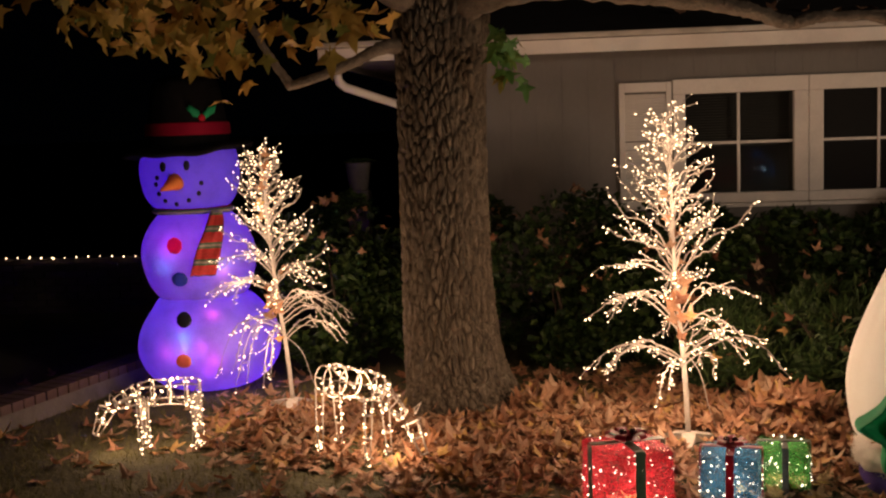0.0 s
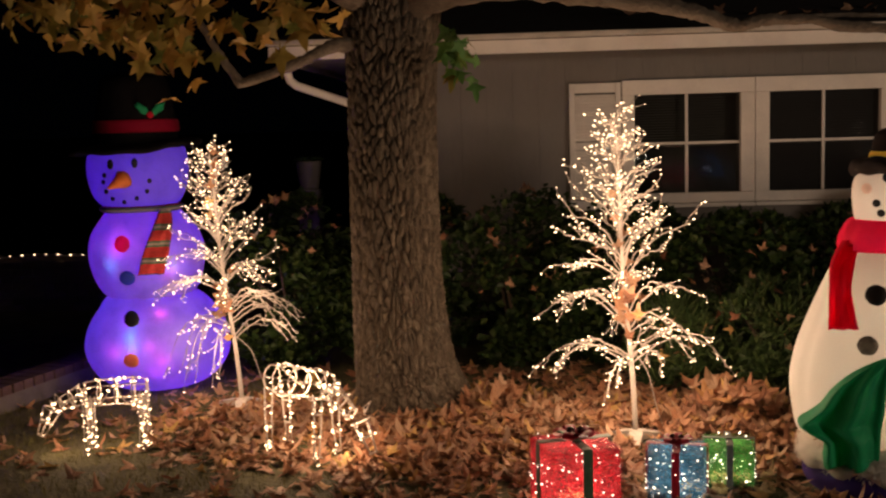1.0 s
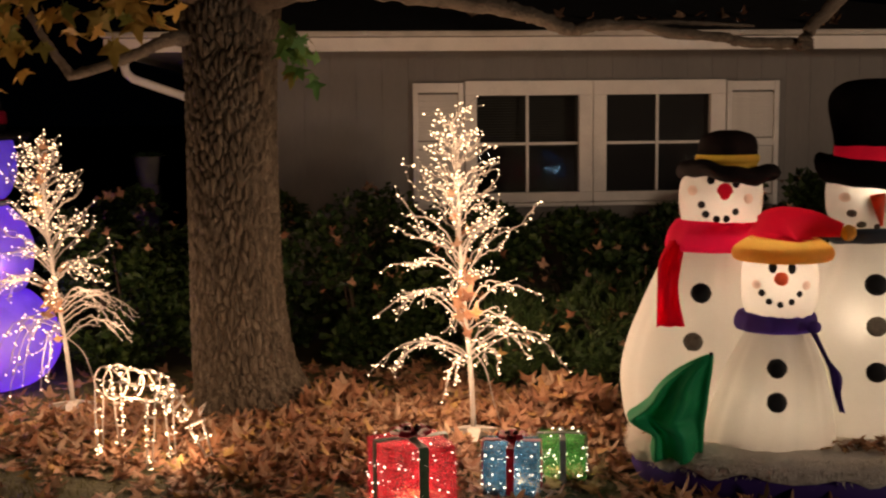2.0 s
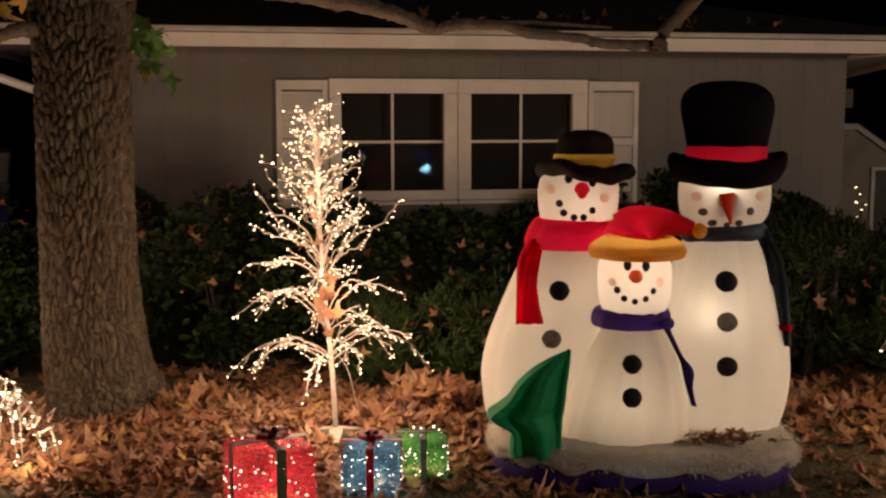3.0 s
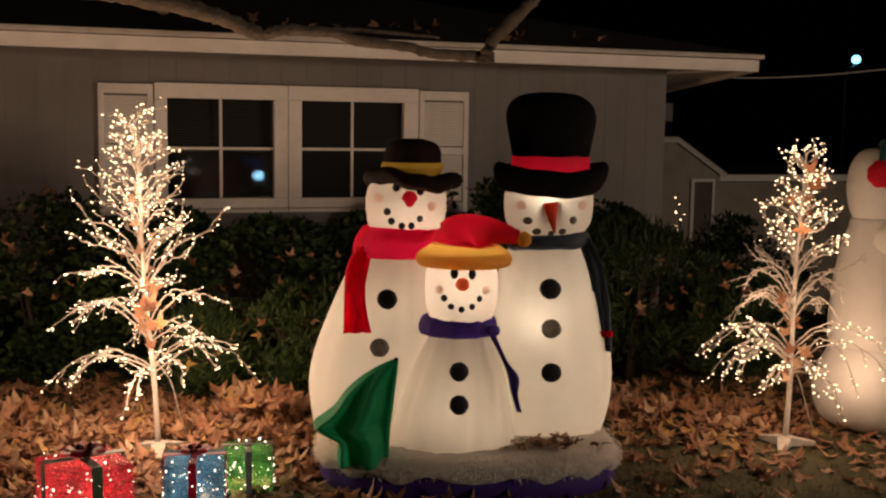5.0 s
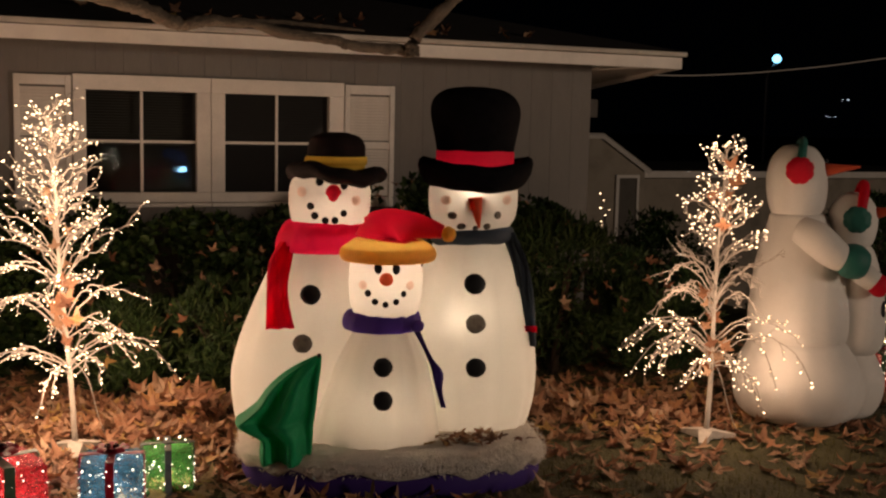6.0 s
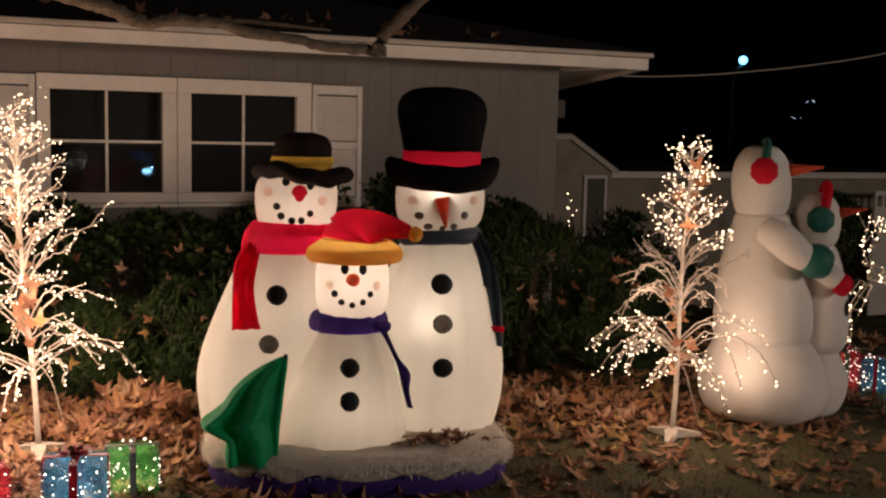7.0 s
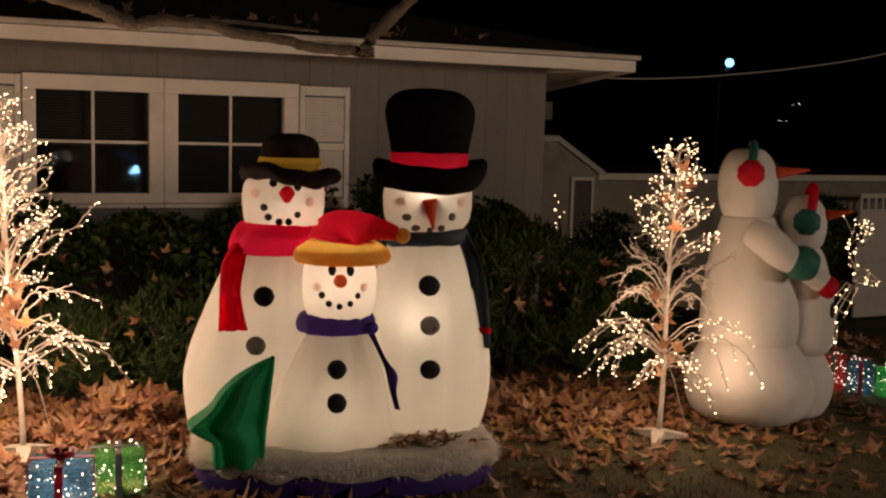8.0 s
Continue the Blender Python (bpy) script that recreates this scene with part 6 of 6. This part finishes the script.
make_gift((5.76, 6.22, 0), -30, 0.18, 0.24, M_GIFT_BLUE, M_RIBBON_RED, M_RIBBON_GREY, 55, "pale blue tinsel gift box beyond the white snowmen", 1.2, (0.9, 0.9, 0.9), False)
make_gift((5.98, 6.10, 0), -30, 0.22, 0.19, M_GIFT_EMERALD, M_RIBBON_GREY, M_RIBBON_GREY, 56, "emerald tinsel gift box beyond the white snowmen", 2.4, (0.7, 1.0, 0.6), False)


# ---- edges of the plot ----
def make_edging():
    m = thing("garden_edging", pose(-3.98, 6.95, 0, 0, 0, -16), "low rendered edging wall with red brick capping", "low wall")
    part("wall", boxes(((0.0, 0, -0.05), (0.2, 2.1, 0.115)), bevel=0.008), M_CONCRETE, m, smooth=False)
    me = finish("brick", boxes(((-0.01, 0.005, 0.0), (0.215, 0.1, 0.062)), bevel=0.006), M_CAP, False)
    for i in range(20):
        b = new("brick", me)
        b.parent = m
        b.location = (random.uniform(-0.004, 0.004), i * 0.105, 0.116)


make_edging()


def make_low_wall():
    m = thing("garden_wall", pose(-9.5, 11.5, 0), "low dark brick wall across the drive with a row of lights", "low wall")
    part("core", boxes(((0, 0.02, -0.05), (5.9, 0.2, 0.565))), M_BRICK, m, smooth=False)
    me = finish("brick", boxes(((0.005, 0, 0.005), (0.215, 0.03, 0.070)), bevel=0.004), M_BRICK, False)
    for r in range(7):
        for c in range(14):
            b = new("brick", me)
            b.parent = m
            b.location = (2.7 + c * 0.225 + (0.11 if r % 2 else 0), -0.008, r * 0.074)
    s = thing("light_string", pose(-9.5, 11.55, 0.563), "string of small warm bulbs along the low wall", "light string")
    rnd = random.Random(9)
    bm = bmesh.new()
    tube(bm, [(2.9 + i * 0.1, 0.0, 0.012 + 0.012 * math.cos(i * math.tau / 1.25)) for i in range(31)], 0.004, 4)
    cord = part("cord", bm, M_METAL, s)
    for i in range(24):
        if i not in (17, 21):
            bulb(cord, (2.9 + i * 0.125, -0.04, 0.018 + 0.006 * math.cos(i)), rnd, BULB, 1.9)


make_low_wall()


# ---- beyond the house ----
def make_shed():
    gz = -1.2
    m = thing("neighbour_house", pose(7.6, 14.5, gz), "dim neighbouring house with white door frame", "house")
    bm = bmesh.new()
    prof = [(0.0, 0), (1.40, 0), (1.40, 2.33), (0.64, 2.81), (0.0, 2.81)]
    f = [bm.verts.new((x, 0, z)) for x, z in prof]
    b = [bm.verts.new((x, 4, z)) for x, z in prof]
    bm.faces.new(f)
    bm.faces.new(b[::-1])
    for k in range(5):
        bm.faces.new((f[k], b[k], b[(k + 1) % 5], f[(k + 1) % 5]))
    part("wall", bm, M_SHED, m, smooth=False)
    bm = bmesh.new()
    tube(bm, [(-0.3, -0.05, 2.84), (0.65, -0.05, 2.84), (1.46, -0.05, 2.33)], 0.042, 4)
    part("barge_board", bm, M_SHUTTER, m, smooth=False)
    fr = part("door_frame", boxes(((0.895, -0.05, 0), (0.945, 0.0, 2.24)), ((1.245, -0.05, 0), (1.285, 0.0, 2.24)), ((0.895, -0.052, 2.24), (1.285, 0.0, 2.285))), M_SHUTTER, m, smooth=False)
    part("door", boxes(((0.945, -0.02, 0), (1.245, -0.001, 2.24))), M_DARKROOM, m, smooth=False)
    w2 = thing("neighbour_garage", pose(9.05, 15.2, gz), "long dim building with a pale eave board", "building")
    part("wall", boxes(((0, 0, 0), (7.5, 4, 2.2))), M_SHED, w2, smooth=False)
    part("eave_board", boxes(((-0.1, -0.25, 2.22), (7.6, -0.2, 2.32))), M_SHUTTER, w2, smooth=False)
    part("roof", boxes(((-0.1, -0.2, 2.24), (7.6, 4.2, 2.31))), M_ROOF, w2, smooth=False)
    f = thing("lattice_fence", pose(13.9, 14.2, gz), "white fence with a row of square openings", "fence")
    part("panel", boxes(((0, 0, 0), (2.0, 0.04, 1.80))), M_SHUTTER, f, smooth=False)
    part("top_rail", boxes(((0, 0, 1.98), (2.0, 0.04, 2.06))), M_SHUTTER, f, smooth=False)
    me = finish("slat", boxes(((0, 0.002, 1.80), (0.05, 0.038, 1.98))), M_SHUTTER, False)
    for i in range(13):
        s = new("slat", me)
        s.parent = f
        s.location = (i * 0.16, 0, 0)


make_shed()


def make_far():
    m = thing("street_lamp", pose(24.0, 30.0, -1.2), "distant street lamp with a cold white head", "street lamp")
    bm = bmesh.new()
    tube(bm, [(-0.35, 0, 0), (-0.35, 0, 4.6), (-0.3, 0, 4.9), (0, 0, 5.1)], 0.05, 8)
    part("post", bm, M_METAL, m)
    bm = bmesh.new()
    bmesh.ops.create_icosphere(bm, subdivisions=3, radius=0.14, matrix=Matrix.Translation((0, 0, 5.25)))
    part("head", bm, glow("cold_lamp", (0.25, 0.7, 1.0), 3), m, "glowing blue-white lamp head")
    c = thing("overhead_cable", pose(0, 0, 0), "thin overhead cable sagging between poles", "cable")
    bm = bmesh.new()
    pts = smooth_rows([(7.6, 14, 2.52), (8.97, 14, 2.51), (9.95, 14, 2.56), (10.88, 14, 2.645), (12.29, 14, 2.82), (14.02, 14, 3.12), (18, 14, 4.0)], 36)
    tube(bm, pts, 0.009, 5)
    part("wire", bm, M_TRIM, c)
    tube_pole = bmesh.new()
    tube(tube_pole, [(18, 14, -1.3), (18, 14, 4.3)], 0.12, 8)
    part("utility_pole", tube_pole, M_STEM, c)
    rnd = random.Random(4)
    w = thing("distant_window_lights", pose(26.5, 32.0, 0), "tiny distant lights on a dark hillside", "lights", "", "stuff")
    bm = bmesh.new()
    for x, z in ((1.48, 2.29), (1.60, 2.26), (1.85, 2.28), (2.10, 2.84), (2.16, 2.90), (2.36, 2.92), (2.42, 2.88)):
        bmesh.ops.create_icosphere(bm, subdivisions=1, radius=rnd.uniform(0.010, 0.020), matrix=Matrix.Translation((x, 0, z)))
    part("light", bm, glow("distant_light", (0.8, 0.9, 1.0), 2.5), w)
    # light string glimpsed in the side yard
    s = thing("light_string", pose(5.13, 9.25, 0), "few warm bulbs on a dark bush by the house corner", "light string")
    bm = bmesh.new()
    spots = [(-0.04, 0, 1.18), (0.0, 0, 1.12), (-0.03, 0, 1.05), (0.06, 0, 1.03), (0.02, 0, 0.98), (-0.02, 0, 0.93), (-0.01, 0, 0.89)]
    tube(bm, spots, 0.003, 4)
    tube(bm, [(0.02, 0.0, 0.98), (0.02, 0.03, -0.01)], 0.008, 5)
    cd = part("cord", bm, M_METAL, s)
    for p in spots:
        bulb(cd, p, rnd, BULB, 1.3)
    # cold garden lamp over the road, which shows mirrored in the glass
    g = thing("garden_lamp", pose(5.57, -14.0, 0), "cold white garden lamp across the road", "garden lamp")
    bm = bmesh.new()
    tube(bm, [(0, 0, 0), (0, 0, 0.14)], 0.03, 8)
    part("stake", bm, M_METAL, g)
    bm = bmesh.new()
    bmesh.ops.create_icosphere(bm, subdivisions=3, radius=0.15, matrix=Matrix.Translation((0, 0, 0.28)) @ Matrix.Diagonal((1.5, 1, 0.8, 1)))
    part("head", bm, glow("cold_garden_lamp", (0.45, 0.75, 1.0), 220), g)
    # added glowing dome behind it, which gives the mirrored lamp its blue halo
    d = thing("halo_dome", pose(5.45, -15.6, 0), "dim blue glowing dome added across the road for a mirrored halo", "tent")
    f = Round([(-0.4, 0.95, 0), (0.0, 0.92, 0), (0.3, 0.82, 0), (0.55, 0.62, 0), (0.70, 0.38, 0), (0.77, 0.08, 0)], steps=16)
    part("shell", f.mesh(32), glow("blue_halo_glow", (0.05, 0.16, 0.40), 2.6), d)


make_far()


# ---- fallen leaves and grass ----
def density(x, y):
    """How thickly leaves lie: heaped round the trunk and the lit tree, thin on the lawn's near edge."""
    heap = math.exp(-(((x + 0.1) / 1.25) ** 2 + ((y - 6.75) / 0.75) ** 2)) * 1.0
    right = 0.32 * math.exp(-(((x - 3.6) / 1.3) ** 2 + ((y - 6.35) / 0.55) ** 2))
    left = 0.30 * math.exp(-(((x + 1.9) / 0.7) ** 2 + ((y - 7.2) / 0.5) ** 2))
    return min(1.0, heap + right + left + (0.05 if x > -1.5 else 0.016) + 0.06 * (-0.8 < x < 1.5)) * (0.55 + 0.9 * max(0, noise.noise(Vector((x * 1.7, y * 1.7, 9))) + 0.3))


def scatter(rnd, n, x0, x1, y0, y1):
    done = 0
    while done < n:
        x, y = rnd.uniform(x0, x1), rnd.uniform(y0, y1)
        d = density(x, y)
        if rnd.random() < d and (abs((x - 1.87) * 0.956 - (y - 5.95) * 0.292) > 0.78 or abs((x - 1.87) * 0.292 + (y - 5.95) * 0.956) > 0.45):
            if math.hypot(x + 1.03, y - 7.5) > 0.34 and min(math.hypot(x - 0.336, y - 6.57), math.hypot(x - 3.732, y - 5.69)) > 0.17:
                done += 1
                yield x, y, swell(x, y) + 0.008 + d * rnd.random() ** 1.3 * 0.085


def make_litter():
    rnd = random.Random(2)
    verts, faces = [], []
    for x, y, z in scatter(rnd, 6600, -5.5, 8.5, 4.6, 8.6):
        pts = leaf_points(rnd, rnd.uniform(0.045, 0.090), 0.7)
        e = Euler((rnd.gauss(0.10, 0.27), rnd.gauss(0, 0.27), rnd.uniform(0, 6.28))).to_matrix()
        b = len(verts)
        verts += [Vector((x, y, z)) + e @ Vector(p) for p in pts]
        faces += leaf_faces(len(pts), b)
    for k in range(260):
        cx, cy, top = ((0.98, 7.02, 0.20), (-0.45, 7.25, 0.14), (3.05, 6.55, 0.12))[0 if k < 120 else 1 if k < 200 else 2]
        dx, dy = rnd.gauss(0, 0.24), rnd.gauss(0, 0.13)
        x, y, z = cx + dx, cy + dy, 0.02 + rnd.random() * top * math.exp(-(dx / 0.3) ** 2)
        pts = leaf_points(rnd, rnd.uniform(0.055, 0.095), 0.8)
        e = Euler((rnd.gauss(0.6, 0.5), rnd.gauss(0, 0.4), rnd.uniform(-1.2, 1.2))).to_matrix()
        b = len(verts)
        verts += [Vector((x, y, z)) + e @ Vector(p) for p in pts]
        faces += leaf_faces(len(pts), b)
    me = bpy.data.meshes.new("leaf_litter")
    me.from_pydata(verts, [], faces)
    me.materials.append(M_LITTER)
    tagged(new("leaf_litter", me), "thick litter of curled brown star-shaped leaves", "fallen leaves", "", "stuff")
    verts, faces = [], []
    for i in range(42000):
        x, y = rnd.uniform(-5, 7), rnd.uniform(4.4, 8.2)
        if noise.noise(Vector((x * 1.3, y * 1.3, 1))) + rnd.gauss(0, 0.25) < -0.25:
            continue
        h, a, l = rnd.uniform(0.018, 0.045), rnd.uniform(0, 6.28), rnd.uniform(0.004, 0.03)
        z = swell(x, y)
        b = len(verts)
        w = 0.0028
        verts += [(x - w * math.sin(a), y + w * math.cos(a), z), (x + w * math.sin(a), y - w * math.cos(a), z), (x + l * math.cos(a), y + l * math.sin(a), z + h)]
        faces.append((b, b + 1, b + 2))
    me = bpy.data.meshes.new("lawn_grass")
    me.from_pydata(verts, [], faces)
    me.materials.append(M_GRASS)
    tagged(new("lawn_grass", me), "short thin dark green lawn grass", "grass", "", "stuff")
    # leaves on the roof edge
    for i in range(24):
        ob = new("roof_leaf", rnd.choice(CAUGHT))
        x = rnd.uniform(0.5, 4.5)
        y = rnd.uniform(9.0, 9.6)
        ob.location, ob.rotation_euler = (x, y, 2.465 + (y - 8.86) * 0.225), (rnd.gauss(0.3, 0.5), rnd.gauss(0, 0.5), rnd.uniform(0, 6))
        tagged(ob, "dry brown leaf lying on the roof edge", "leaf", "leaves on the roof")


make_litter()

# ---- single pieces: siding boards, near leaves ----
x = HOUSE_L
k = 0
while x < HOUSE_R - 0.01:
    x1 = min(x + 0.205, HOUSE_R)
    # boards stop above and below the windows
    spans = [(-0.04, 2.343)]
    if x1 > 0.58 and x < 2.71:
        spans = [(-0.04, 1.079), (2.088, 2.343)]
    elif x1 > 0.17 and x < 3.15:
        spans = [(-0.04, 2.343)]
    for z0, z1 in spans:
        bm = boxes(((x + 0.0008, WALL_Y + 0.010, z0), (x1 - 0.0008, WALL_Y + 0.0205, z1)), bevel=0.001)
        part("board", bm, M_SIDING, house_wall, smooth=False)
    x = x1

rnd_near = random.Random(8)
NEAR = [leaf_mesh("fallen_leaf", 200 + i, 0.072, 1.0, M_LEAF) for i in range(9)]
for x, y, z in scatter(rnd_near, 290, -3.4, 5.6, 4.8, 6.9):
    ob = new("leaf", rnd_near.choice(NEAR))
    ob.parent = ground
    s = rnd_near.uniform(0.75, 1.2)
    ob.matrix_basis = Matrix.LocRotScale((x, y, z + 0.018), Euler((rnd_near.gauss(0, 0.3), rnd_near.gauss(0, 0.3), rnd_near.uniform(0, 6.28))), (s, s, s))
